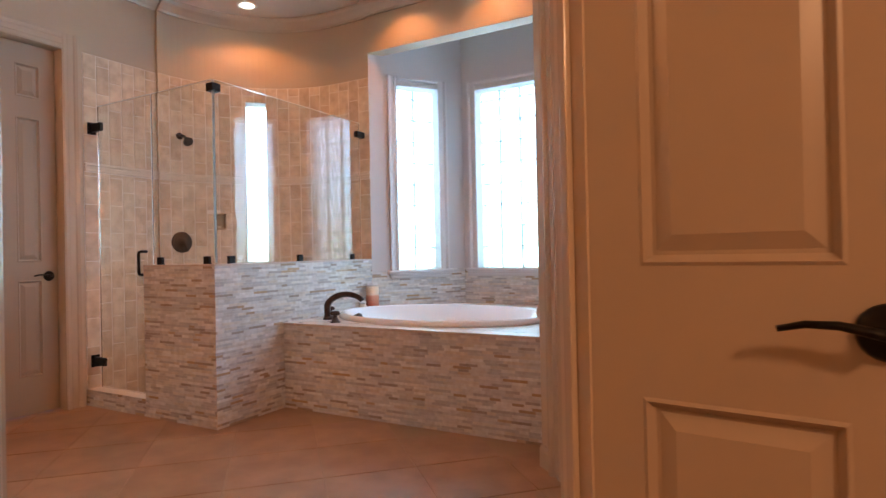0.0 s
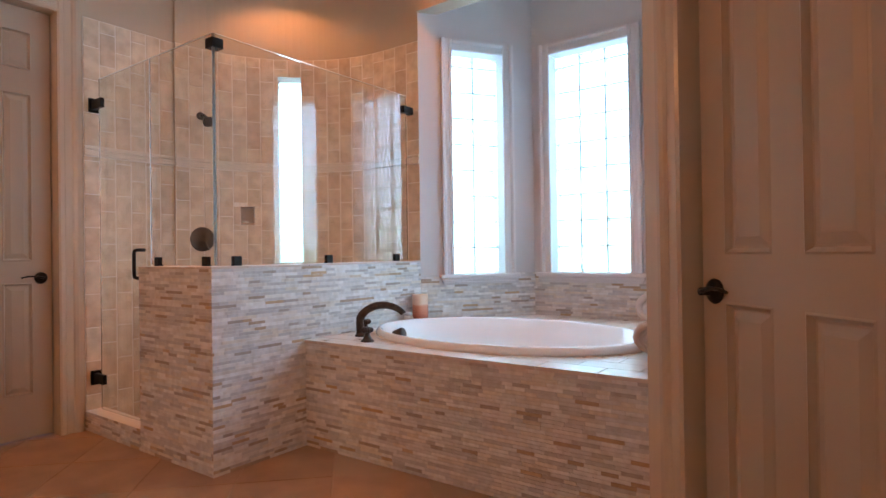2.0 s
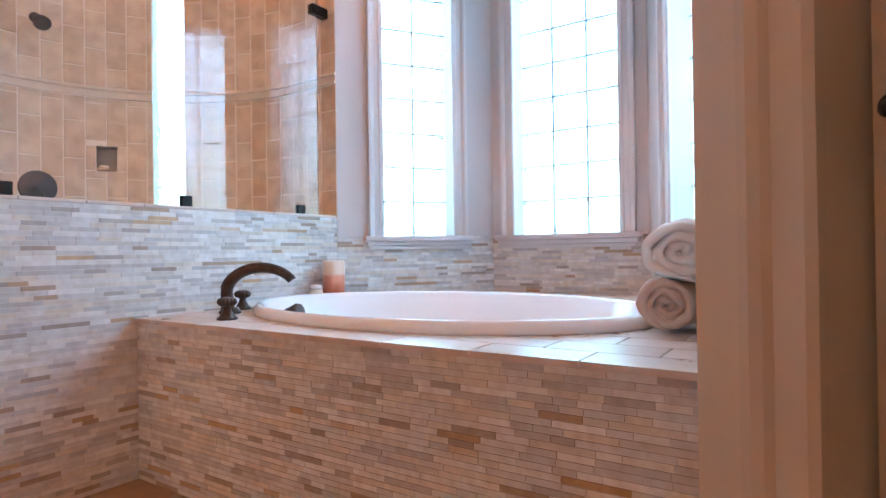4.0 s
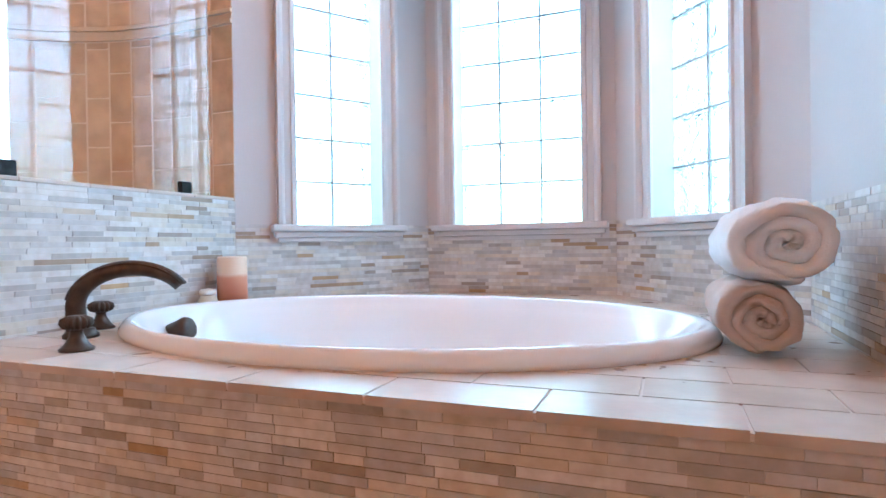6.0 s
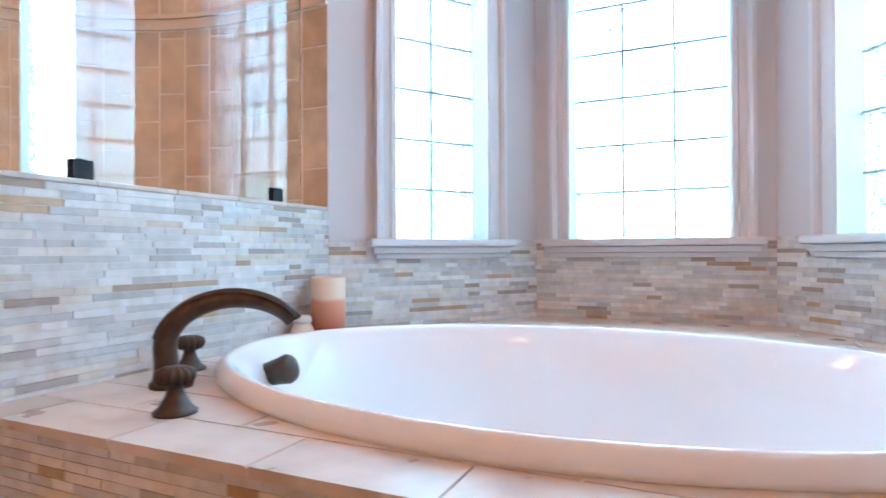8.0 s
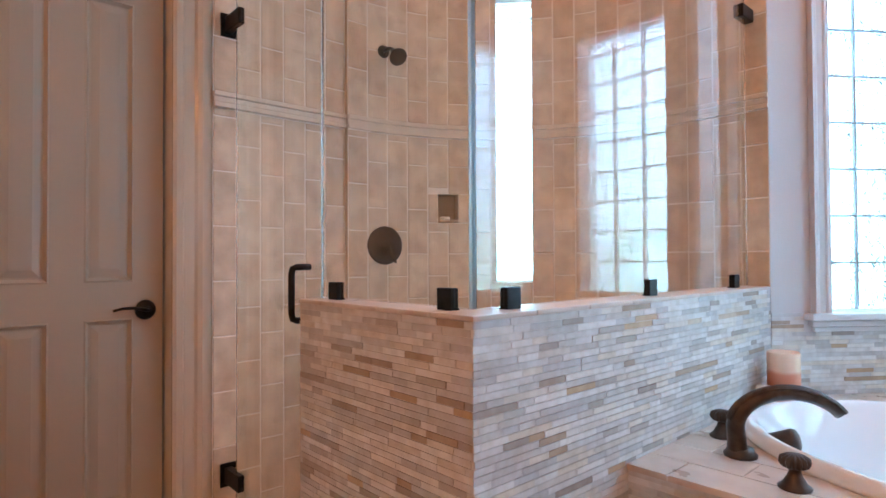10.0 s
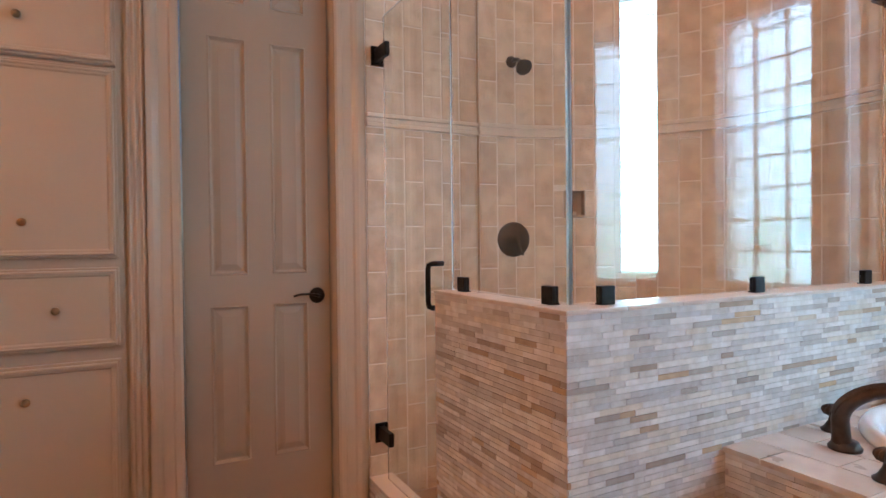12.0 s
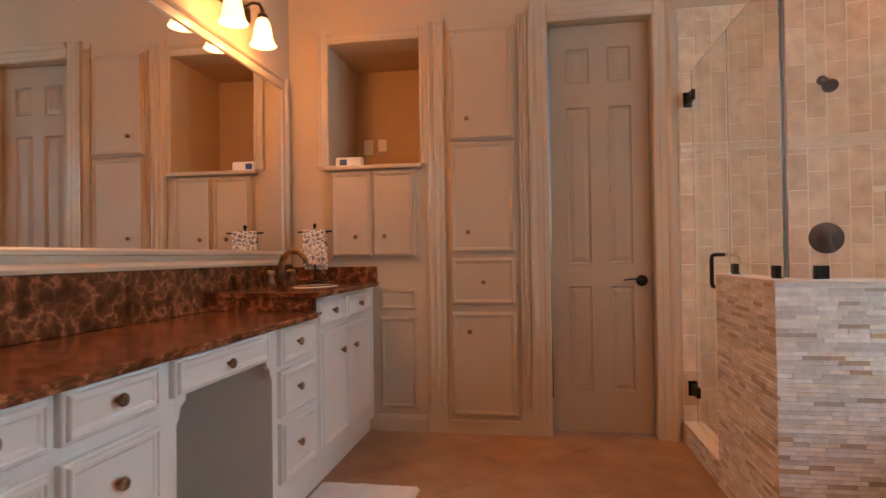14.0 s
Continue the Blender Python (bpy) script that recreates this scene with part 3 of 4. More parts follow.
# slit window of the shower
w = tagged(empty("window_4"), "tall narrow glass block window in the curved shower wall", "window", kind="structure")
su = (SLIT[0] + SLIT[1]) / 2
ang = 180 - 90 * su / NA
cx, cy = arc_point(su, AR + 0.17)
sw = 2 * math.tan(radians(90 / NA)) * (AR + 0.17)
for r in range(8):
    z = SL_Z[0] + r * BL
    hgt = min(BL, SL_Z[1] - z)
    if hgt < 0.03:
        break
    o = part("glass_block", box(-sw / 2, sw / 2, -0.035, 0.035, 0.004, hgt - 0.004, 0.008, None, 1), block_mat, w)
    o.matrix_basis = pose(cx, cy, z, 0, 0, ang - 90)
    o.visible_shadow = False

# ---- crown moulding ----
CROWN = [(0, 0), (0.012, 0), (0.02, 0.02), (0.05, 0.05), (0.075, 0.07), (0.085, 0.09), (0.085, 0.11), (0, 0.11)]
runs = [((W, S), (W, AY)), ((-0.6, S), (W, S)), ((AX, NY), (PX, NY)), ((PX, NY - 0.03), (EX, NY - 0.03)), (D2a, D2b), ((EX, NY), (EX, 2.66))]
for a, b in runs:
    bm = extrude_profile(CROWN, math.dist(a, b), side(a, b, CEIL - 0.112))
    tagged(part("trim_crown", bm, trim_mat), "cream painted crown moulding", "trim", kind="structure")
bm = bmesh.new()
rows_ = [[bm.verts.new((*arc_point(NA * k / 40, AR + 0.004 - o), CEIL - 0.112 + u)) for o, u in CROWN] for k in range(41)]
for a, b in zip(rows_, rows_[1:]):
    for i in range(len(CROWN)):
        q = (i + 1) % len(CROWN)
        bm.faces.new((a[i], a[q], b[q], b[i]))
tagged(part("trim_crown", bm, trim_mat), "cream crown moulding round the curve", "trim", kind="structure")

# ---- shower glass, hinges, clips, handle ----
GT = 2.21
GX, GY = PX - 0.062, PY + 0.062
def pane(name, bm, label, ob_parent=None):
    o = part(name, bm, glass_mat, ob_parent)
    o.visible_shadow = False
    return o
scr = tagged(empty("shower_screen", pose(GX, GY, PH)), "frameless clear glass shower screen on the half wall", "shower screen")
def into(o, p):
    o.parent = p
    o.matrix_parent_inverse = p.matrix_basis.inverted()
    return o
into(pane("side_pane", box(GX - 0.005, GX + 0.005, GY + 0.008, NY - 0.075, PH + 0.006, GT), ""), scr)
into(pane("front_pane", box(PE + 0.03, GX - 0.001, GY - 0.005, GY + 0.005, PH + 0.006, GT), ""), scr)
into(part("corner_edge", box(GX - 0.005, GX + 0.006, GY - 0.006, GY + 0.0065, PH + 0.006, GT, 0.002), edge_mat), scr)
for y in (2.53, 3.17, 3.80):
    into(part("clip", box(GX - 0.014, GX + 0.014, y - 0.024, y + 0.024, PH - 0.001, PH + 0.05, 0.003), black_metal), scr)
for x in (PE + 0.10, PX - 0.14):
    into(part("clip", box(x - 0.024, x + 0.024, GY - 0.014, GY + 0.014, PH - 0.001, PH + 0.05, 0.003), black_metal), scr)
into(part("corner_bracket", box(GX - 0.05, GX + 0.014, GY - 0.014, GY + 0.05, GT - 0.07, GT - 0.02, 0.003), black_metal), scr)
into(part("clip", box(GX - 0.03, GX + 0.014, NY - 0.11, NY - 0.003, 2.09, 2.14, 0.003), black_metal), scr)
into(part("top_edge", box(GX - 0.005, GX + 0.005, GY + 0.008, NY - 0.075, GT + 0.0005, GT + 0.004), edge_mat), scr)
into(part("top_edge", box(PE + 0.03, GX - 0.007, GY - 0.005, GY + 0.005, GT + 0.0005, GT + 0.004), edge_mat), scr)
gd = tagged(empty("glass_door", pose(W + 0.03, GY, 0.13)), "clear glass shower door with black hinges", "shower door")
into(pane("door_pane", box(W + 0.10, PE + 0.022, GY - 0.005, GY + 0.005, 0.135, GT), ""), gd)
into(part("door_edge", box(PE + 0.0225, PE + 0.027, GY - 0.005, GY + 0.005, 0.135, GT), edge_mat), gd)
into(part("top_edge", box(W + 0.10, PE + 0.022, GY - 0.005, GY + 0.005, GT + 0.0005, GT + 0.004), edge_mat), gd)
for z in (0.32, 2.06):
    bm = box(W + 0.009, W + 0.145, GY - 0.015, GY + 0.015, z - 0.03, z + 0.03, 0.003)
    add_box(bm, W + 0.008, W + 0.016, GY - 0.03, GY + 0.03, z - 0.045, z + 0.045, 0.002)
    into(part("hinge", bm, black_metal), gd)
hx = PE - 0.045
pts = [(hx, GY - 0.004, 0.965), (hx, GY - 0.05, 0.965)] + [(hx, GY - 0.062, 0.97), (hx, GY - 0.066, 0.985)] + [(hx, GY - 0.066, 1.105), (hx, GY - 0.062, 1.12), (hx, GY - 0.05, 1.125), (hx, GY - 0.004, 1.125)]
into(part("pull_handle", tube(pts, 0.01, 12), black_metal, None, "black D-shaped pull handle", True), gd)

# kerb under the glass door
kerb = tagged(part("shower_kerb", box(W + 0.001, PE - 0.001, PY + TW, PY + PT, 0, 0.12, 0.004), grout_mat), "mosaic clad shower kerb", "kerb")

# shower fittings
def wall_frame(u, z, r=AR):
    """On the curved wall: local -y points into the shower."""
    x, y = arc_point(u, r)
    return pose(x, y, z, 0, 0, 180 - 90 * u / NA - 90)
sh = tagged(empty("shower_fitting", wall_frame(1.8, 2.12)), "oil-rubbed bronze shower head on a bent arm", "shower head")
part("rose", lathe([(0, 0), (0.03, 0), (0.028, 0.008), (0.012, 0.014), (0, 0.014)], 24, pose(0, 0, 0, 90, 0, 0)), bronze, sh, smooth=True)
part("arm", tube([(0, 0, 0), (0, -0.05, 0), (0, -0.085, -0.012), (0, -0.115, -0.04)], 0.009, 12), bronze, sh, smooth=True)
part("head", lathe([(0, -0.02), (0.012, -0.02), (0.013, 0.0), (0.02, 0.012), (0.038, 0.045), (0.041, 0.055), (0.036, 0.06), (0, 0.058)], 28, pose(0, -0.11, -0.035, 130, 0, 0)), bronze, sh, smooth=True)
vl = tagged(empty("shower_valve", wall_frame(1.83, 1.21)), "round oil-rubbed bronze shower valve with a lever", "shower valve")
part("plate", lathe([(0, 0), (0.088, 0), (0.09, 0.006), (0.08, 0.012), (0.04, 0.014), (0.036, 0.03), (0.022, 0.034), (0.02, 0.06), (0, 0.062)], 40, pose(0, 0, 0, 90, 0, 0)), bronze, vl, smooth=True)
part("lever", tube([(0, -0.052, 0), (0.01, -0.055, -0.03), (0.02, -0.058, -0.065), (0.026, -0.066, -0.08)], [0.012, 0.009, 0.007, 0.006], 12), bronze, vl, smooth=True)
NU, NZ = 5.0, 1.39
nm = wall_frame(NU, NZ)
sn = tagged(part("soap_dish", box(-0.047, 0.047, -0.02, 0.08, -0.067, -0.055, 0.004, nm), shower_mat), "small stone ledge under the niche", "shelf")
sp2 = lathe([(0, 0), (0.025, 0.0), (0.03, 0.008), (0.025, 0.018), (0, 0.02)], 20, nm @ pose(-0.015, 0.012, -0.055), 0.9, 0.6)
tagged(part("soap", sp2, soap_mat, smooth=True), "pale bar of soap on the niche ledge", "soap")

# ---- tub filler ----
sx0, sy0 = -2.605, 3.20
sp_d = Vector((0.82, 0.57, 0)).normalized()
fc = tagged(empty("tub_faucet", pose(sx0, sy0, DZ)), "oil-rubbed bronze arched tub spout on the deck", "faucet")
pts, rad = [], []
for k in range(19):
    a = radians(178 - 148 * k / 18)
    d = 0.125 + 0.137 * math.cos(a)
    pts.append(sp_d * d + Vector((0, 0, 0.08 + 0.098 * math.sin(a))))
    rad.append(0.029 - 0.009 * k / 18)
pts = [sp_d * -0.008 + Vector((0, 0, 0.0)), sp_d * -0.009 + Vector((0, 0, 0.04))] + pts
part("spout", tube(pts, [0.034, 0.03] + rad, 20, None, 0.8), bronze, fc, smooth=True)
part("base", lathe([(0, 0), (0.042, 0), (0.043, 0.008), (0.036, 0.016), (0.033, 0.024), (0, 0.024)], 28), bronze, fc, smooth=True)
for k in range(7):
    off = (k - 3) * 0.0055
    nrm = sp_d.cross(Vector((0, 0, 1)))
    part("reed", tube([Vector(p) + nrm * off + Vector((0, 0, 0.001)) + (Vector(p) - (sp_d * 0.125 + Vector((0, 0, 0.08)))).normalized() * 0.8 * math.sqrt(max(rad[j + 1] ** 2 - off ** 2, 0.0)) for j, p in enumerate(pts[3:])], 0.0034, 8), bronze, fc, smooth=True)
kp = [(0, 0), (0.036, 0), (0.037, 0.005), (0.03, 0.01), (0.025, 0.016), (0.016, 0.032), (0.013, 0.043), (0.016, 0.048), (0.027, 0.052), (0.032, 0.062), (0.03, 0.073), (0.018, 0.08), (0, 0.082)]
for x, y in ((-2.43, 3.06), (-2.71, 3.34)):
    k = tagged(empty("faucet_handle", pose(x, y, DZ)), "ribbed bronze tub handle knob", "faucet handle", "tub handles")
    part("stem", lathe(kp[:9], 28), bronze, k, smooth=True)
    bm = lathe(kp[7:], 84)
    for v in bm.verts:
        a = math.atan2(v.co.y, v.co.x)
        s = 1 + 0.1 * math.cos(14 * a)
        v.co.x *= s
        v.co.y *= s
    part("knob", bm, bronze, k, smooth=True)

# ---- things on the deck ----
bm = lathe([(0, 0.19), (0.03, 0.187), (0.046, 0.193), (0.052, 0.197), (0.055, 0.19), (0.055, 0.005), (0.051, 0), (0, 0)], 36)
o = tagged(part("candle", bm, candle_mat, smooth=True), "thick pillar candle in layered cream and rust wax", "candle")
o.location = (-2.712, 3.89, DZ)
j = tagged(empty("jar", pose(-2.745, 3.80, DZ)), "small cream jar with a domed lid", "jar")
part("body", lathe([(0, 0), (0.028, 0), (0.037, 0.014), (0.037, 0.032), (0.028, 0.052), (0.022, 0.058), (0, 0.058)], 24), soap_mat, j, smooth=True)
part("lid", lathe([(0.0, 0.058), (0.029, 0.058), (0.031, 0.068), (0.027, 0.078), (0, 0.082)], 24), soft_white, j, "pale domed lid", smooth=True)


def towel_roll(name, m, r, length, mat, label):
    """A rolled towel: the cloth winds inward in a spiral and its ends sag."""
    bm = bmesh.new()
    turns, n = 3.2, 130
    th = r / (turns + 0.3)
    ns = 18
    prof = []
    for i in range(n + 1):
        f = i / n
        a = 2 * math.pi * turns * f - 1.9
        rr = r - (r - 0.012) * f - th * 0.7 * max(0.0, 1 - f * turns / 0.3)
        prof.append((a, rr))
    def at(a, rr, s):
        x = (s - 0.5) * length
        e = 2 * abs(s - 0.5)
        rr2 = rr * (1 - 0.1 * e ** 6)
        wob = 1 + 0.1 * noise.noise(Vector((math.cos(a) * 1.2, math.sin(a) * 1.2, s * 3 + m.translation.z * 9))) + 0.09 * noise.noise(Vector((math.cos(a) * 3, math.sin(a) * 3, s * 7 + rr * 60))) + 0.05 * noise.noise(Vector((math.cos(a) * 7, math.sin(a) * 7, s * 16 + rr * 110)))
        return (x + 0.012 * noise.noise(Vector((a * 0.7, rr * 30, 3))) * (1 if s > 0.5 else -1) * e * 2.2, rr2 * wob * math.cos(a) * 1.1, rr2 * wob * math.sin(a) * 0.93)
    out = [[bm.verts.new(at(a, rr, s / ns)) for s in range(ns + 1)] for a, rr in prof]
    inn = [[bm.verts.new(at(a, max(rr - th * 0.95 * min(1, 0.15 + i / 9), 0.003), s / ns)) for s in range(ns + 1)] for i, (a, rr) in enumerate(prof)]
    for i in range(n):
        for s in range(ns):
            bm.faces.new((out[i][s], out[i + 1][s], out[i + 1][s + 1], out[i][s + 1]))
            bm.faces.new((inn[i][s], inn[i][s + 1], inn[i + 1][s + 1], inn[i + 1][s]))
        for s in (0, ns):
            bm.faces.new((out[i][s], inn[i][s], inn[i + 1][s], out[i + 1][s]))
    for i in (0, n):
        for s in range(ns):
            bm.faces.new((out[i][s], out[i][s + 1], inn[i][s + 1], inn[i][s]))
    bmesh.ops.transform(bm, matrix=m, verts=bm.verts)
    ob = tagged(part(name, bm, mat, smooth=True), label, "towel", "rolled towels")
    return ob


ta = 101
towel_roll("rolled_towel", pose(-0.99, 3.55, DZ + 0.079, 20, 0, ta - 12), 0.09, 0.33, towel_tan, "rolled tan bath towel on the tub deck")
towel_roll("rolled_towel", pose(-0.958, 3.55, DZ + 0.226, 0, 0, ta - 9), 0.108, 0.36, towel_mat, "rolled white bath towel stacked on another")

# ---- tall built-in cabinets on the west wall ----
def front(parent, name, m, x0, x1, z0, z1, knob, mat):
    bm = bmesh.new()
    panel_front(bm, x0, x1, z0, z1)
    bmesh.ops.transform(bm, matrix=m, verts=bm.verts)
    o = part(name, bm, mat, parent)
    if knob:
        knob_at(o, knob[0], -0.02, knob[1], m, 0.018 if mat == vanity_mat else 0.015)
    return o


tall = tagged(empty("linen_cabinet"), "tall cream built-in linen cabinet with three doors and a drawer", "cabinet")
part("body", box(wy(0.925), wy(1.375), -0.012, -0.001, 0.07, 2.62, 0.002, WM), cab_mat, tall)
for z0, z1, kz, nm_, kx in ((1.875, 2.60, 2.01, "door", 1.06), (1.157, 1.862, 1.288, "door", 1.063), (0.825, 1.122, 0.97, "drawer", 1.157), (0.12, 0.777, 0.654, "door", 1.065)):
    front(tall, nm_, WM @ pose(0, -0.012, 0), wy(0.947), wy(1.357), z0, z1, (wy(kx), kz), cab_mat)
upper = tagged(empty("nook_cabinet"), "two-door cream cabinet under an open nook", "cabinet")
part("body", box(wy(0.135), wy(0.745), -0.012, -0.001, 1.12, 1.71, 0.002, WM), cab_mat, upper)
front(upper, "door", WM @ pose(0, -0.012, 0), wy(0.15), wy(0.428), 1.14, 1.70, (wy(0.32), 1.27), cab_mat)
front(upper, "door", WM @ pose(0, -0.012, 0), wy(0.434), wy(0.715), 1.14, 1.70, (wy(0.515), 1.27), cab_mat)
sh = tagged(empty("nook_shelf"), "painted shelf ledge below the nook", "shelf", kind="structure")
part("board", box(wy(0.10), wy(0.765), -0.06, 0.0, 1.712, 1.738, 0.006, WM), cab_mat, sh)
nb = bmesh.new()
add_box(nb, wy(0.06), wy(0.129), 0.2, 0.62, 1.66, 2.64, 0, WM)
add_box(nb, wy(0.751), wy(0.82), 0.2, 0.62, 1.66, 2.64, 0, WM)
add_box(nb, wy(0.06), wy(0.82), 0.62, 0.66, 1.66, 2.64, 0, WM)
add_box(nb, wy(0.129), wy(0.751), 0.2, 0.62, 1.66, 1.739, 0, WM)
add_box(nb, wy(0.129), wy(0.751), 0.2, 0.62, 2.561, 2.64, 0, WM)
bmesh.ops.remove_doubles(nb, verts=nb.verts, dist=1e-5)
tagged(part("wall_nook", nb, nook_lit_mat), "nook recess in the wall, deep orange lamplight painted into its colour", "nook", kind="structure")
casing_frame("trim_nook", WM, wy(0.13), wy(0.75), 1.74, 2.56, 0.075, trim_mat)
pn = tagged(empty("wall_panels"), "applied picture-frame panels on the cabinet wall", "panel", kind="structure")
for z0, z1 in ((0.79, 0.927), (0.15, 0.745)):
    bm = bmesh.new()
    panel_front(bm, wy(0.47), wy(0.715), z0, z1, 0.006, 0.028)
    bmesh.ops.transform(bm, matrix=WM, verts=bm.verts)
    part("panel", bm, cab_mat, pn)


def fluted(name, y0, y1, z1):
    bm = bmesh.new()
    n = 3
    w = (y1 - y0) / n
    add_box(bm, wy(y0), wy(y1), -0.012, -0.001, 0, z1, 0.002, WM)
    for k in range(n):
        prof = [(0.0125 + 0.009 * math.sin(math.pi * q / 6), w * (0.12 + 0.76 * q / 6)) for q in range(7)]
        prof = [(0.011, w * 0.12)] + prof + [(0.011, w * 0.88)]
        one = extrude_profile(prof, z1 - 0.2, WM @ pose(wy(y0 + (k + 1) * w), 0, 0.16, 0, -90, 0))
        tm = bpy.data.meshes.new("t")
        one.to_mesh(tm)
        one.free()
        bm.from_mesh(tm)
        bpy.data.meshes.remove(tm)
    return tagged(part(name, bm, trim_mat), "fluted cream painted pilaster", "pilaster", kind="structure")


fluted("trim_pilaster", 0.79, 0.915, 2.70)
fluted("trim_pilaster", 1.385, 1.452, 2.70)
BASE = [(0, 0), (0.016, 0), (0.016, 0.08), (0.012, 0.09), (0.006, 0.105), (0, 0.11)]
for a, b in (((W, 0.44), (W, 0.78)), ((W, 0.92), (W, 1.38)), (D2a, (D2a[0] + 0.085, D2a[1] - 0.085))):
    bm = extrude_profile(BASE, math.dist(a, b), side(a, b))
    tagged(part("baseboard", bm, trim_mat), "cream painted baseboard", "baseboard", kind="structure")

# nook contents
b = tagged(empty("thermostat_box", WM @ pose(wy(0.24), 0.06, 1.7395)), "white plastic clock unit with a blue display", "clock")
part("case", box(-0.09, 0.09, 0, 0.06, 0, 0.075, 0.008), soft_white, b)
part("display", box(-0.06, -0.01, -0.003, 0.001, 0.02, 0.06), blue_screen, b)
for k, y in enumerate((0.24, 0.35)):
    pl = tagged(empty("wall_plate", WM @ pose(wy(y) - 0.02, 0.0, 1.98)), "white switch plate on the nook wall" if k == 0 else "white outlet with a plug on the nook wall", "outlet")
    part("plate", box(-0.035, 0.035, 0.609, 0.6195, -0.058, 0.058, 0.004), soft_white, pl)
    if k:
        part("plug", box(-0.02, 0.045, 0.565, 0.608, -0.045, -0.01, 0.006), soft_white, pl)
    else:
        part("switch", box(-0.006, 0.006, 0.598, 0.608, -0.012, 0.012, 0.002), soft_white, pl)

# ---- vanity on the south wall ----
VF = 0.42            # cabinet face
HC, LC = 0.972, 0.878
HX = -3.165
SM = side((0, VF), (-5, VF))   # local x = -world x, local -y faces the room
low = tagged(empty("vanity_low"), "pale grey-white vanity base with drawers and a knee space", "vanity")
sink = tagged(empty("vanity_sink"), "pale grey-white sink vanity with two drawers and two doors", "vanity")
XL = 1.28            # east end of the vanity
K0, K1 = 2.09, 2.72  # knee space
def vbox(parent, name, x0, x1, z0, z1, y0=0.0, y1=None, bev=0.002):
    return part(name, box(x0, x1, y0, (VF - S - 0.002) if y1 is None else y1, z0, z1, bev, SM), vanity_mat, parent)
vbox(low, "body", XL, K0, 0.09, LC - 0.03)
vbox(low, "body", K1, -HX, 0.09, LC - 0.03)
vbox(low, "plinth", XL, K0, 0.0, 0.09, 0.03)
vbox(low, "plinth", K1, -HX, 0.0, 0.09, 0.03)
vbox(low, "apron", K0, K1, 0.725, LC - 0.03, 0.0, 0.5)
for xa, s in ((K0, 1), (K1, -1)):
    bm = bmesh.new()
    pr = [(0, 0), (0.05, 0), (0.045, -0.02), (0.02, -0.035), (0.012, -0.07), (0, -0.08)]
    va = [bm.verts.new((xa + s * u, 0.0, 0.725 + z)) for u, z in pr]
    vb = [bm.verts.new((xa + s * u, 0.02, 0.725 + z)) for u, z in pr]
    for q in range(len(pr)):
        bm.faces.new((va[q], va[(q + 1) % len(pr)], vb[(q + 1) % len(pr)], vb[q]))
    bm.faces.new(va)
    bm.faces.new(vb[::-1])
    bmesh.ops.transform(bm, matrix=SM, verts=bm.verts)
    part("bracket", bm, vanity_mat, low)
def vfront(parent, name, x0, x1, z0, z1, knob):
    return front(parent, name, SM, x0, x1, z0, z1, knob, vanity_mat)
vfront(low, "drawer", 2.055, 2.64, 0.732, 0.843, (2.345, 0.782))
for z0, z1 in ((0.2, 0.45), (0.472, 0.666), (0.69, 0.843)):
    vfront(low, "drawer", 2.765, 3.13, z0, z1, (2.925, (z0 + z1) / 2 + 0.006))
for x0, x1 in ((XL + 0.03, 1.612), (1.647, 1.982)):
    for z0, z1 in ((0.2, 0.445), (0.468, 0.682), (0.722, 0.847)):
        vfront(low, "drawer", x0, x1, z0, z1, ((x0 + x1) / 2, (z0 + z1) / 2 + 0.004))
vbox(sink, "body", -HX + 0.001, -W - 0.002, 0.09, HC - 0.03)
vbox(sink, "plinth", -HX + 0.001, -W - 0.002, 0.0, 0.09, 0.03)
for xa, xb in ((3.205, 3.55), (3.6, 4.06)):
    vfront(sink, "drawer", xa, xb, 0.8, 0.925, ((xa + xb) / 2, 0.866))
vfront(sink, "door", 3.205, 3.598, 0.2, 0.768, (3.5, 0.642))
vfront(sink, "door", 3.602, 4.06, 0.2, 0.768, (3.72, 0.636))


def counter(name, x0, x1, z, label):
    bm = box(x0, x1, S + 0.001, VF + 0.035, z - 0.029, z - 0.012, 0.004)
    add_box(bm, x0, x1, S + 0.001, VF + 0.045, z - 0.014, z, 0.006)
    return tagged(part(name, bm, marble), label, "countertop")


counter("countertop", HX - 0.002, -XL + 0.02, LC, "polished dark brown veined marble vanity top")
tagged(part("side_splash", box(HX + 0.004, HX + 0.024, S + 0.001, VF + 0.02, LC + 0.0005, HC - 0.0295, 0.002), marble), "dark brown marble step face beside the sink top", "backsplash")
counter("countertop", W + 0.001, HX + 0.03, HC, "raised dark brown veined marble sink top")
tagged(part("backsplash", box(HX + 0.031, -XL + 0.02, S + 0.001, S + 0.022, LC + 0.0005, 1.095, 0.003), marble), "dark brown marble backsplash under the mirror", "backsplash")
bm = box(W + 0.024, HX + 0.03, S + 0.001, S + 0.022, HC + 0.0005, 1.095, 0.003)
tagged(part("backsplash", bm, marble), "dark brown marble backsplash behind the sink", "backsplash")
tagged(part("side_splash", box(W + 0.001, W + 0.022, S + 0.001, VF + 0.03, HC + 0.0005, 1.075, 0.003), marble), "dark brown marble side splash", "backsplash")

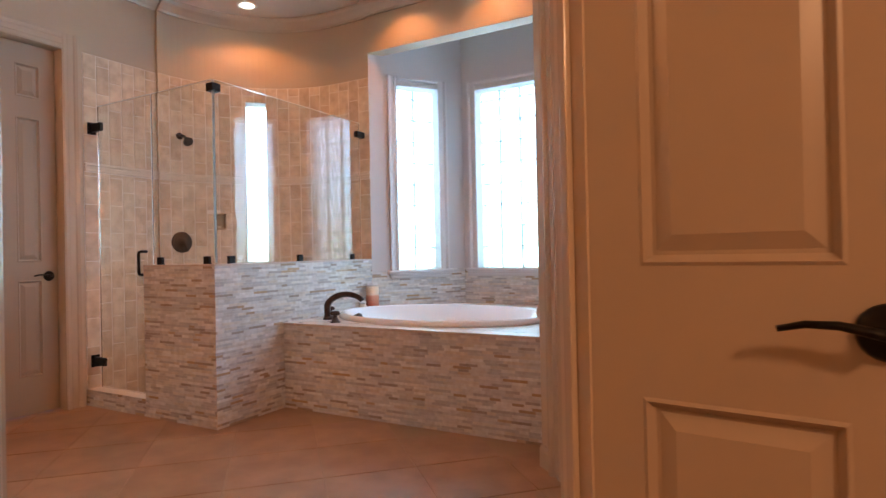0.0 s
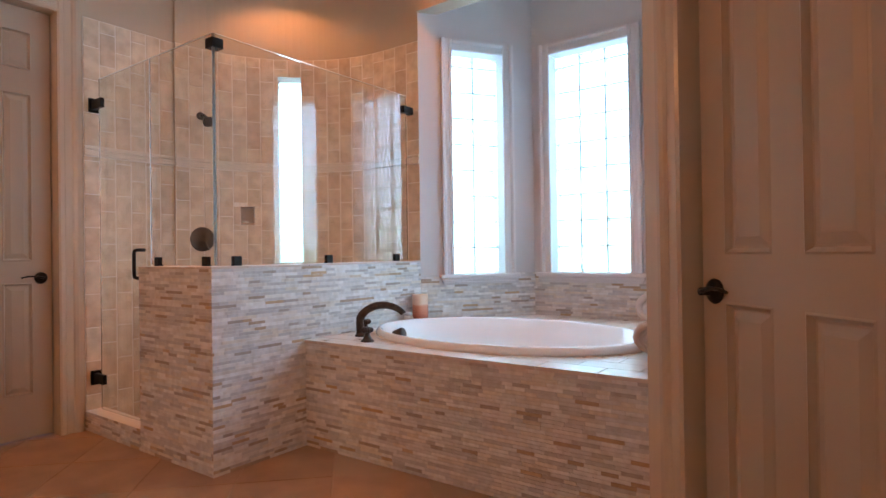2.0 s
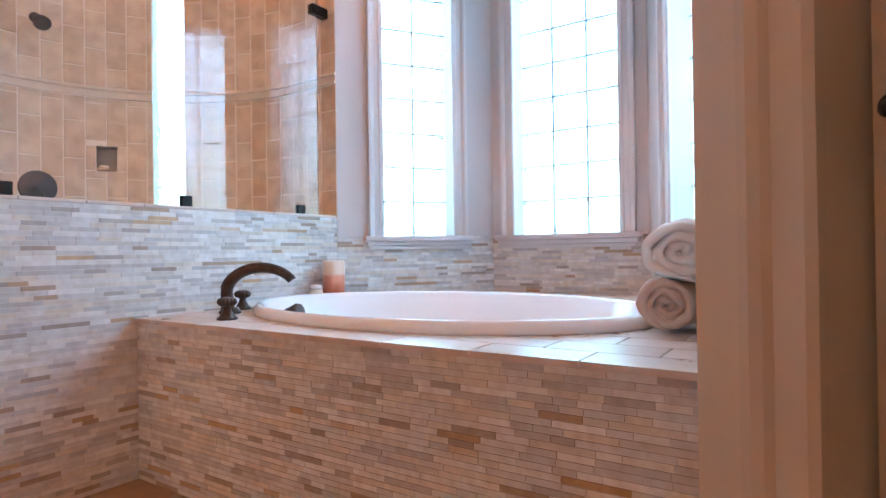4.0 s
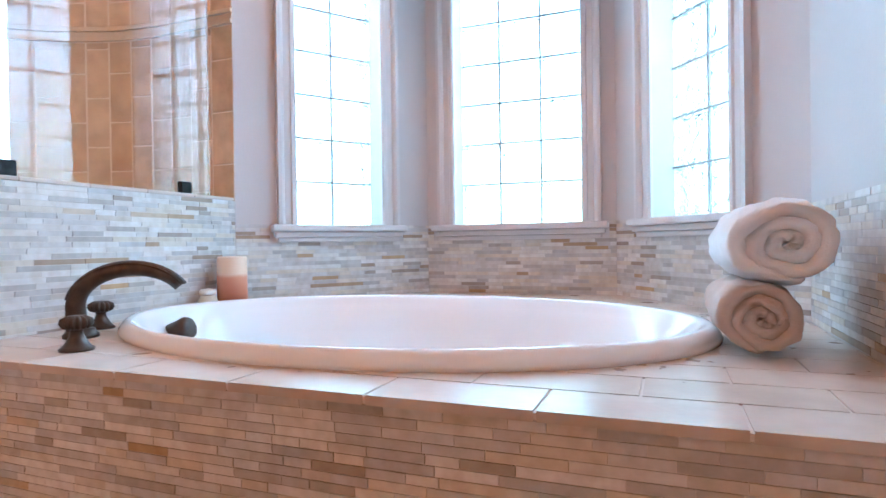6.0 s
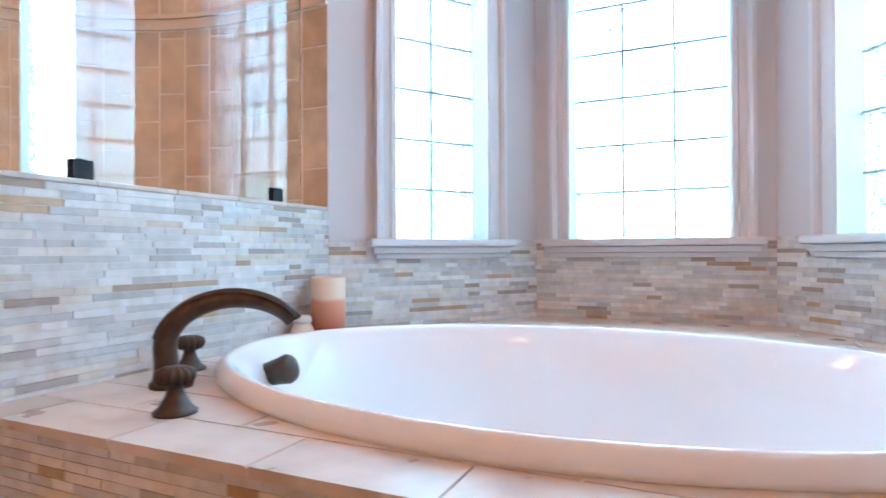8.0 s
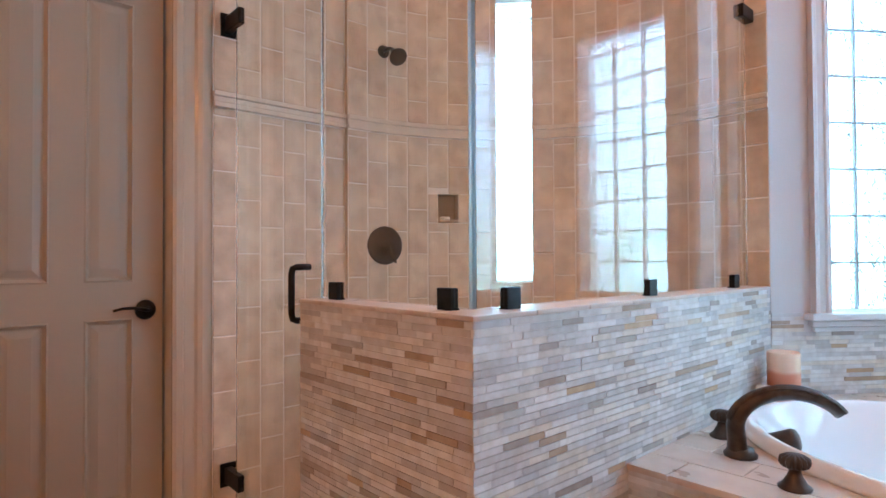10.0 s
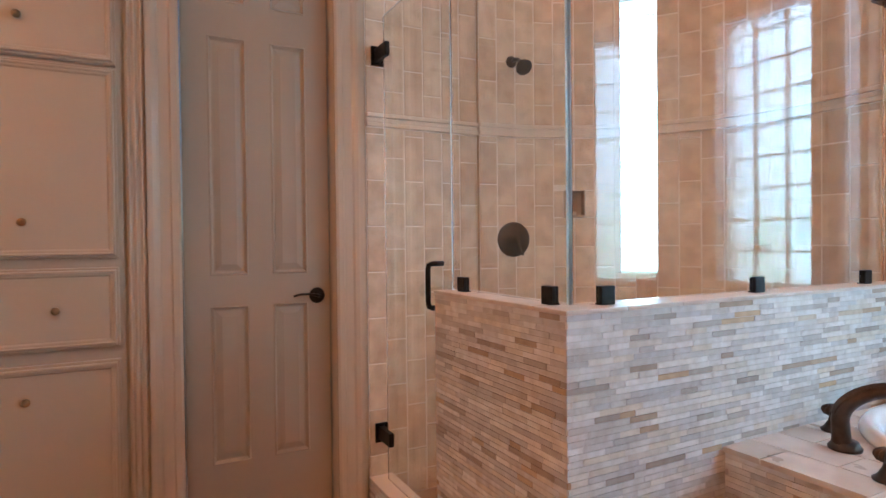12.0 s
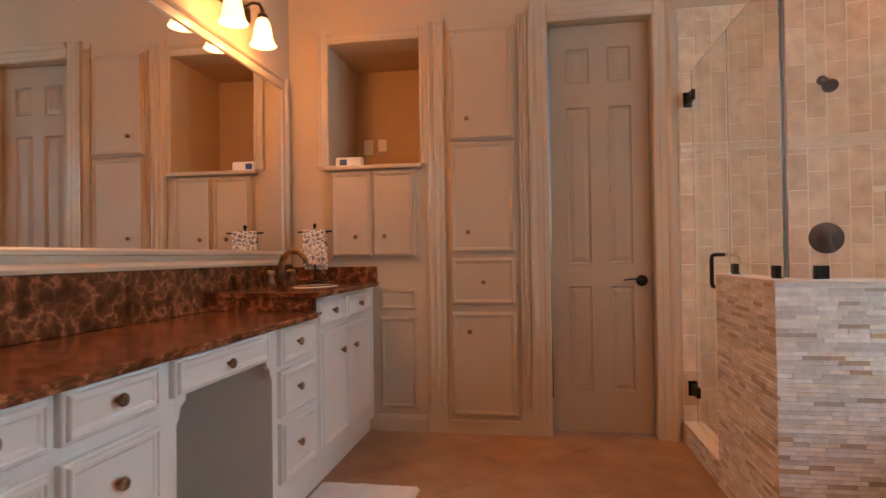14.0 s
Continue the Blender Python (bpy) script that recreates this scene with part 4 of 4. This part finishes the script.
# mirror
mr = tagged(empty("mirror"), "large wall mirror in a wide cream moulded frame", "mirror")
MZ0, MZ1, MX0, MX1 = 1.185, 2.235, W + 0.16, -1.0
part("glass", box(MX0, MX1, S + 0.002, S + 0.012, MZ0, MZ1), mirror_mat, mr)
FM = side((MX1, S + 0.001), (MX0, S + 0.001))
c = casing_frame("frame", FM, 0, MX1 - MX0, MZ0, MZ1, 0.085, trim_mat)
c2 = part("frame", extrude_profile([(o, -u * 0.8) for o, u in CASING], MX1 - MX0 + 0.17, FM @ pose(-0.085, 0, MZ0)), trim_mat)
for o in (c, c2):
    o.parent = mr
    for key in ("category", "kind", "label"):
        if key in o:
            del o[key]

# vanity light
for x0 in (-3.36, -1.75):
    vl = tagged(empty("vanity_light", pose(x0, S + 0.001, 2.5)), "bronze vanity wall light with lit frosted bell shades", "wall light", "vanity lights")
    part("back_plate", box(-0.26, 0.26, 0, 0.029, 0, 0.08, 0.01), bronze, vl)
    for x in (-0.16, 0.16):
        part("arm", tube([(x, 0.029, 0.04), (x, 0.089, 0.07), (x, 0.13, 0.06), (x, 0.149, 0.02), (x, 0.149, -0.025)], [0.008, 0.009, 0.009, 0.012, 0.02], 12), bronze, vl, smooth=True)
        part("cup", lathe([(0, 0.01), (0.014, 0.008), (0.027, -0.004), (0.03, -0.02), (0.024, -0.03)], 24, pose(x, 0.149, 0.0)), bronze, vl, smooth=True)
        s = part("shade", lathe([(0.022, 0.48), (0.035, 0.46), (0.046, 0.42), (0.053, 0.37), (0.066, 0.335), (0.074, 0.325), (0.07, 0.325), (0.05, 0.37), (0.042, 0.42), (0.03, 0.455), (0.018, 0.475)], 32), shade_mat, vl, smooth=True)
        s.location = (x, 0.149, -0.5)
        s.visible_shadow = False

# oval sink let into the raised top
bm = lathe([(1.0, 0.0), (1.0, 0.002), (0.985, 0.003), (0.96, 0.0025), (0.93, 0.0015), (0.5, 0.0012), (0, 0.001)], 48, pose(-3.72, 0.215, HC), 0.2, 0.115)
tagged(part("sink_basin", bm, porcelain, smooth=True), "white oval sink set in the marble top", "sink")

# sink faucet, towel stand
vf = tagged(empty("sink_faucet", pose(-3.72, 0.0, HC) @ Matrix.Scale(1.35, 4)), "antique brass arched sink faucet", "faucet")
part("spout", tube([(0, 0, 0), (0, 0, 0.08), (0, 0.01, 0.12), (0, 0.04, 0.15), (0, 0.08, 0.15), (0, 0.11, 0.12), (0, 0.115, 0.1)], [0.02, 0.016, 0.014, 0.013, 0.013, 0.012, 0.012], 14), knob_mat, vf, smooth=True)
for x in (-0.1, 0.1):
    part("handle", lathe([(0, 0), (0.022, 0), (0.018, 0.02), (0.012, 0.045), (0.02, 0.055), (0.018, 0.07), (0, 0.072)], 20, pose(x, 0, 0)), knob_mat, vf, smooth=True)
ts = tagged(empty("towel_stand", pose(-4.0, 0.1, HC, 0, 0, 82)), "dark metal T-shaped hand towel stand", "towel stand")
part("pole", tube([(0, 0, 0), (0, 0, 0.36)], 0.007, 12), black_metal, ts)
part("bar", tube([(-0.12, 0, 0.33), (0.12, 0, 0.33)], 0.006, 12), black_metal, ts)
part("foot", lathe([(0, 0), (0.07, 0), (0.07, 0.01), (0.01, 0.02), (0, 0.02)], 28), black_metal, ts, smooth=True)
part("finial", lathe([(0, 0.355), (0.009, 0.36), (0.013, 0.37), (0.008, 0.38), (0, 0.385)], 16), black_metal, ts, smooth=True)
bm = box(-0.08, 0.08, 0.009, 0.016, 0.09, 0.34, 0.003)
add_box(bm, -0.08, 0.08, -0.016, -0.009, 0.12, 0.34, 0.003)
add_box(bm, -0.08, 0.08, -0.012, 0.012, 0.337, 0.344, 0.003)
o = tagged(part("hand_towel", bm, print_mat), "white and slate patterned hand towel on a stand", "towel")
o.matrix_basis = pose(-4.0, 0.1, HC, 0, 0, 82)

# bath mat in front of the vanity
bm = bmesh.new()
bmesh.ops.create_grid(bm, x_segments=50, y_segments=34, size=0.5)
for v in bm.verts:
    e = max(abs(v.co.x), abs(v.co.y)) * 2
    v.co.z = 0.024 * (1 - max(0, (e - 0.93) / 0.07) ** 2) + 0.008 * noise.noise(v.co * 40)
    v.co.x *= 0.85
    v.co.y *= 0.5
geo = bmesh.ops.extrude_face_region(bm, geom=bm.faces[:])
for g in geo["geom"]:
    if isinstance(g, bmesh.types.BMVert):
        g.co.z = 0.001
o = tagged(part("bath_mat", bm, towel_mat, smooth=True), "fluffy off-white bath mat on the tiles", "bath mat")
o.location = (-2.86, 0.66, 0)

# recessed downlights; the last two are unseen, added with their lamps
for x, y in LIGHTS:
    d = tagged(empty("downlight", pose(x, y, CEIL)), "lit recessed ceiling downlight with a white ring", "downlight", "ceiling downlights")
    part("ring", lathe([(0.062, -0.001), (0.068, -0.006), (0.085, -0.004), (0.088, -0.0005)], 36), soft_white, d, smooth=True)
    lz = part("lens", lathe([(0, -0.012), (0.055, -0.01), (0.0625, -0.001)], 32), lens_mat, d, smooth=True)
    lz.visible_shadow = False

# ---- pieces: tiles of floor, deck, shower and mosaic ----
def unit_piece(name, mat, sx, sy, sz, bev=0.0):
    bm = box(-sx / 2, sx / 2, -sy / 2, sy / 2, -sz / 2, sz / 2, bev, None, 1)
    me = bpy.data.meshes.new(name)
    bm.to_mesh(me)
    bm.free()
    me.materials.append(mat)
    return me


# floor tiles on the diagonal
FT = 0.457
fme = unit_piece("floor_tile", floor_mat, FT - 0.006, FT - 0.006, 0.012, 0.002)
for i in range(-14, 14):
    for k in range(-14, 14):
        x, y = -2.0 + (i - k) * FT * 0.7071, 1.4 + (i + k) * FT * 0.7071
        if not (-4.4 < x < 1.7 and -1.3 < y < 3.0) or y < S - 0.3 and x < -1.2 or y > 1.9 - x * 1.0 + 0.5 and x > -0.7 or y > 2.0 and x > 0.6:
            continue
        o = new("floor_tile", fme)
        o.parent = floor
        o.matrix_basis = pose(x, y, -0.0055, 0, 0, 45)


def clip_half(poly, px, py, nx, ny):
    """Keeps the part of a polygon on the side to which (nx, ny) points."""
    out = []
    for i in range(len(poly)):
        a, b = poly[i], poly[(i + 1) % len(poly)]
        da, db = (a[0] - px) * nx + (a[1] - py) * ny, (b[0] - px) * nx + (b[1] - py) * ny
        if da >= 0:
            out.append(a)
        if da * db < 0:
            s = da / (da - db)
            out.append((a[0] + (b[0] - a[0]) * s, a[1] + (b[1] - a[1]) * s))
    return out


# deck tiles, front row overhanging as a nosing
row, TWD, TDP = 0, 0.268, 0.128
yy = DY - 0.012
while yy < 4.75:
    xx = -3.211 + (0.134 if row % 2 else 0.0)
    while xx < EX:
        x0, x1, y0, y1 = xx + 0.0025, xx + TWD - 0.0025, yy + 0.0025, yy + TDP - 0.0025
        pl = [(x0, y0), (x1, y0), (x1, y1), (x0, y1)]
        for k in range(1, 6):
            (ax, ay), (bx, by) = DK[k], DK[(k + 1) % 6]
            ln = math.dist((ax, ay), (bx, by))
            pl = clip_half(pl, ax, ay, -(by - ay) / ln, (bx - ax) / ln) if pl else pl
        xx += TWD
        if len(pl) < 3:
            continue
        mx, my = sum(x for x, y in pl) / len(pl) - TCX, sum(y for x, y in pl) / len(pl) - TCY
        v = math.hypot(mx / (TA * 0.955), my / (TB * 0.955))
        if v < 0.75:
            continue
        nx, ny = mx / TA ** 2, my / TB ** 2
        ln = math.hypot(nx, ny)
        pl = clip_half(pl, TCX + mx / v, TCY + my / v, nx / ln, ny / ln)
        keep = [p for i, p in enumerate(pl) if math.dist(p, pl[i - 1]) > 1e-4]
        if len(keep) < 3:
            continue
        bm = bmesh.new()
        top = bm.faces.new([bm.verts.new((x, y, DZ)) for x, y in keep])
        ex = bmesh.ops.extrude_face_region(bm, geom=[top])
        bmesh.ops.translate(bm, vec=(0, 0, -(0.016 if row == 0 else 0.006)), verts=[g for g in ex["geom"] if isinstance(g, bmesh.types.BMVert)])
        part("deck_tile", bm, deck_mat, deck)
    yy += TDP
    row += 1

# shower wall tiles: upright, half-offset in alternate columns, with a raised band
TW_, TH_ = 0.097, 0.213
BZ0, BZ1 = 1.735, 1.80
sme = {}
def shower_tile(m, z0, z1, parent, width):
    key = (round(z1 - z0, 3), round(width, 3))
    if key not in sme:
        sme[key] = unit_piece("wall_tile", shower_mat, width - 0.005, 0.012, z1 - z0 - 0.005, 0.002)
    o = new("wall_tile", sme[key])
    o.parent = parent
    o.matrix_basis = m @ pose(0, -0.0, (z0 + z1) / 2)
def column(m, k, parent, width, gaps=(), zfrom=0.0):
    for za, zb, step in ((zfrom, BZ0, TH_), (BZ1, TILE_TOP, TH_)):
        z = za - (TH_ / 2 if k % 2 else 0)
        while z < zb - 0.01:
            a, b = max(z, za), min(z + TH_, zb)
            z += TH_
            for g0, g1 in gaps:
                if a < g1 and b > g0:
                    if a < g0:
                        b = g0
                    elif b > g1:
                        a = g1
                    else:
                        b = a
            if b - a > 0.02:
                shower_tile(m, a, b, parent, width)
nflat = 6
fw = (AY - 2.352) / nflat
for k in range(nflat):
    column(pose(W + 0.0005, 2.352 + fw * (k + 0.5), 0, 0, 0, 90), k, SW, fw)
for k in range(NA):
    x, y = arc_point(k + 0.5, AR + 0.004)
    cw = 2 * math.tan(radians(45 / NA)) * AR
    mid = k + 0.5
    gap = [SL_Z] if SLIT[0] - 0.4 < mid < SLIT[1] + 0.4 else [NICHE[2:]] if k in (4, 5) else []
    column(pose(x, y, 0, 0, 0, 90 - 90 * mid / NA), k, shower_wall, cw, gap)
column(pose(*arc_point(7.15, AR + 0.004), 0, 0, 0, 90 - 90 * 7.15 / NA), 7, shower_wall, 0.3 * cw, [(0, SL_Z[0]), (SL_Z[1], 9)])
for u in (4.25, 5.75):
    shower_tile(pose(*arc_point(u, AR + 0.004), 0, 0, 0, 90 - 90 * u / NA), NICHE[2], NICHE[3], shower_wall, 0.5 * cw)
north = bpy.data.objects["wall_north"]
for k in range(3):
    w3 = (PX - AX) / 3
    column(pose(AX + w3 * (k + 0.5), NY + 0.005, 0, 0, 0, 0), k + 1, north, w3)
# pale grout bed behind the tiles
bm = bmesh.new()
for u0, u1, z0, z1 in ((0, NICHE[0], 0, TILE_TOP), (NICHE[0], NICHE[1], 0, NICHE[2]), (NICHE[0], NICHE[1], NICHE[3], TILE_TOP), (NICHE[1], SLIT[0], 0, TILE_TOP),
                       (SLIT[0], SLIT[1], 0, SL_Z[0]), (SLIT[0], SLIT[1], SL_Z[1], TILE_TOP), (SLIT[1], NA, 0, TILE_TOP)):
    arc_slab(bm, u0, u1, AR + 0.0012, AR + 0.0044, z0, z1, 6)
add_box(bm, W + 0.0005, W + 0.0045, 2.352, AY, 0, TILE_TOP)
add_box(bm, AX, PX, NY + 0.0008, NY + 0.0019, 0, TILE_TOP)
tagged(part("trim_grout_bed", bm, tile_grout), "pale grout joints between the shower tiles", "grout", kind="structure")
# the raised band and the top edging
bm = bmesh.new()
for z0, z1, r in ((BZ0 + 0.002, BZ0 + 0.02, 0.012), (BZ0 + 0.022, BZ1 - 0.022, 0.004), (BZ1 - 0.02, BZ1 - 0.002, 0.012)):
    arc_slab(bm, 0, SLIT[0], AR - r, AR + 0.012, z0, z1, 14)
    arc_slab(bm, SLIT[1], NA, AR - r, AR + 0.012, z0, z1, 14)
    add_box(bm, W + 0.001, W + 0.012 + r, 2.352, AY, z0, z1, 0.003)
    add_box(bm, AX, PX, NY - r, NY + 0.011, z0, z1, 0.003)
tagged(part("trim_tile_band", bm, band_mat), "raised travertine border band round the shower", "tile border", kind="structure")

# strip mosaic
rng = random.Random(7)
MP = 0.0165
strip_me = unit_piece("mosaic_strip", mosaic_mat, 1, 1, 1)


def mosaic(parent, m, length, z0, z1, pick):
    """Thin stone strips in staggered rows on a face y=0; pick chooses the stretch whose strips are pieces of their own."""
    verts, faces, made = [], [], 0
    rows = max(1, round((z1 - z0) / MP))
    p = (z1 - z0) / rows
    for r in range(rows):
        x = -rng.uniform(0, 0.1)
        za, zb = z0 + r * p + 0.0007, z0 + (r + 1) * p - 0.0007
        while x < length:
            l = rng.choice((0.055, 0.07, 0.085, 0.1, 0.12, 0.15))
            a, b = max(x, 0.0) + 0.0005, min(x + l, length) - 0.0005
            x += l
            if b - a < 0.006:
                continue
            d = TW + rng.uniform(-0.0008, 0.0008)
            if made < 300 and pick((a + b) / 2, (za + zb) / 2):
                o = new("mosaic_strip", strip_me)
                o.parent = parent
                o.matrix_basis = m @ Matrix.LocRotScale(((a + b) / 2, -d / 2, (za + zb) / 2), None, (b - a, d, zb - za))
                made += 1
            else:
                n = len(verts)
                verts += [m @ Vector(v) for v in ((a, 0, za), (b, 0, za), (b, 0, zb), (a, 0, zb), (a, -d, za), (b, -d, za), (b, -d, zb), (a, -d, zb))]
                faces += [tuple(n + q for q in f) for f in ((4, 5, 6, 7), (0, 4, 7, 3), (5, 1, 2, 6), (7, 6, 2, 3), (0, 1, 5, 4))]
    if verts:
        me = bpy.data.meshes.new("mosaic_field")
        me.from_pydata(verts, [], faces)
        me.materials.append(mosaic_rest)
        o = new("mosaic_field", me)
        o.parent = parent
        tagged(o, kind="stuff")


mosaic(pony, side((PX - TW, PY), (PX - TW, NY)), NY - PY, 0, PH - 0.012, lambda x, z: z > 0.62 and x < 0.75)
mosaic(pony, side((PE, PY + TW), (PX, PY + TW)), PX - PE - TW, 0, PH - 0.012, lambda x, z: z > 0.3 and x > 0.15)
mosaic(deck, side((PX, DY + TW), (EX - 0.005, DY + TW)), EX - PX - 0.005, 0, DZ - 0.017, lambda x, z: z > 0.35 and x > 0.3)
mosaic(kerb, side((W + 0.001, PY + TW), (PE - 0.001, PY + TW)), PE - W - 0.002, 0, 0.12, lambda x, z: True)
SZ = SILL - 0.076
for i in range(3):
    a, b = BAY[i], BAY[i + 1]
    wl = bpy.data.objects["wall_bay_%d" % (i + 1)]
    L = math.dist(a, b)
    mosaic(wl, side(a, b), L, DZ + 0.001, SZ, lambda x, z: True)
    m = side(a, b)
    u0, u1 = WIN_L[i]
    for xa, xb in ((0, u0 - 0.116), (u1 + 0.116, L)):
        if xb - xa > 0.02:
            mosaic(wl, m @ pose(xa, 0, 0), xb - xa, SZ, SILL, lambda x, z: False)
mosaic(bpy.data.objects["wall_alcove_east"], side((EX, NY), (EX, 2.70)), NY - 2.70, DZ + 0.001, 0.935, lambda x, z: z > 0.7)

# travertine cap of the half wall
cap = [(PX - PT - 0.004, PX + 0.004, PY - 0.004 + k * 0.206, PY - 0.006 + (k + 1) * 0.206) for k in range(8)]
for x0, x1, y0, y1 in cap:
    part("cap_tile", box(x0, x1, y0, min(y1, NY - 0.002), PH - 0.012, PH, 0.003), deck_mat, pony)
for k in range(3):
    w3 = (PX - PT - 0.006 - PE) / 3
    part("cap_tile", box(PE - 0.003 + w3 * k, PE - 0.005 + w3 * (k + 1), PY - 0.004, PY + PT + 0.004, PH - 0.012, PH, 0.003), deck_mat, pony)
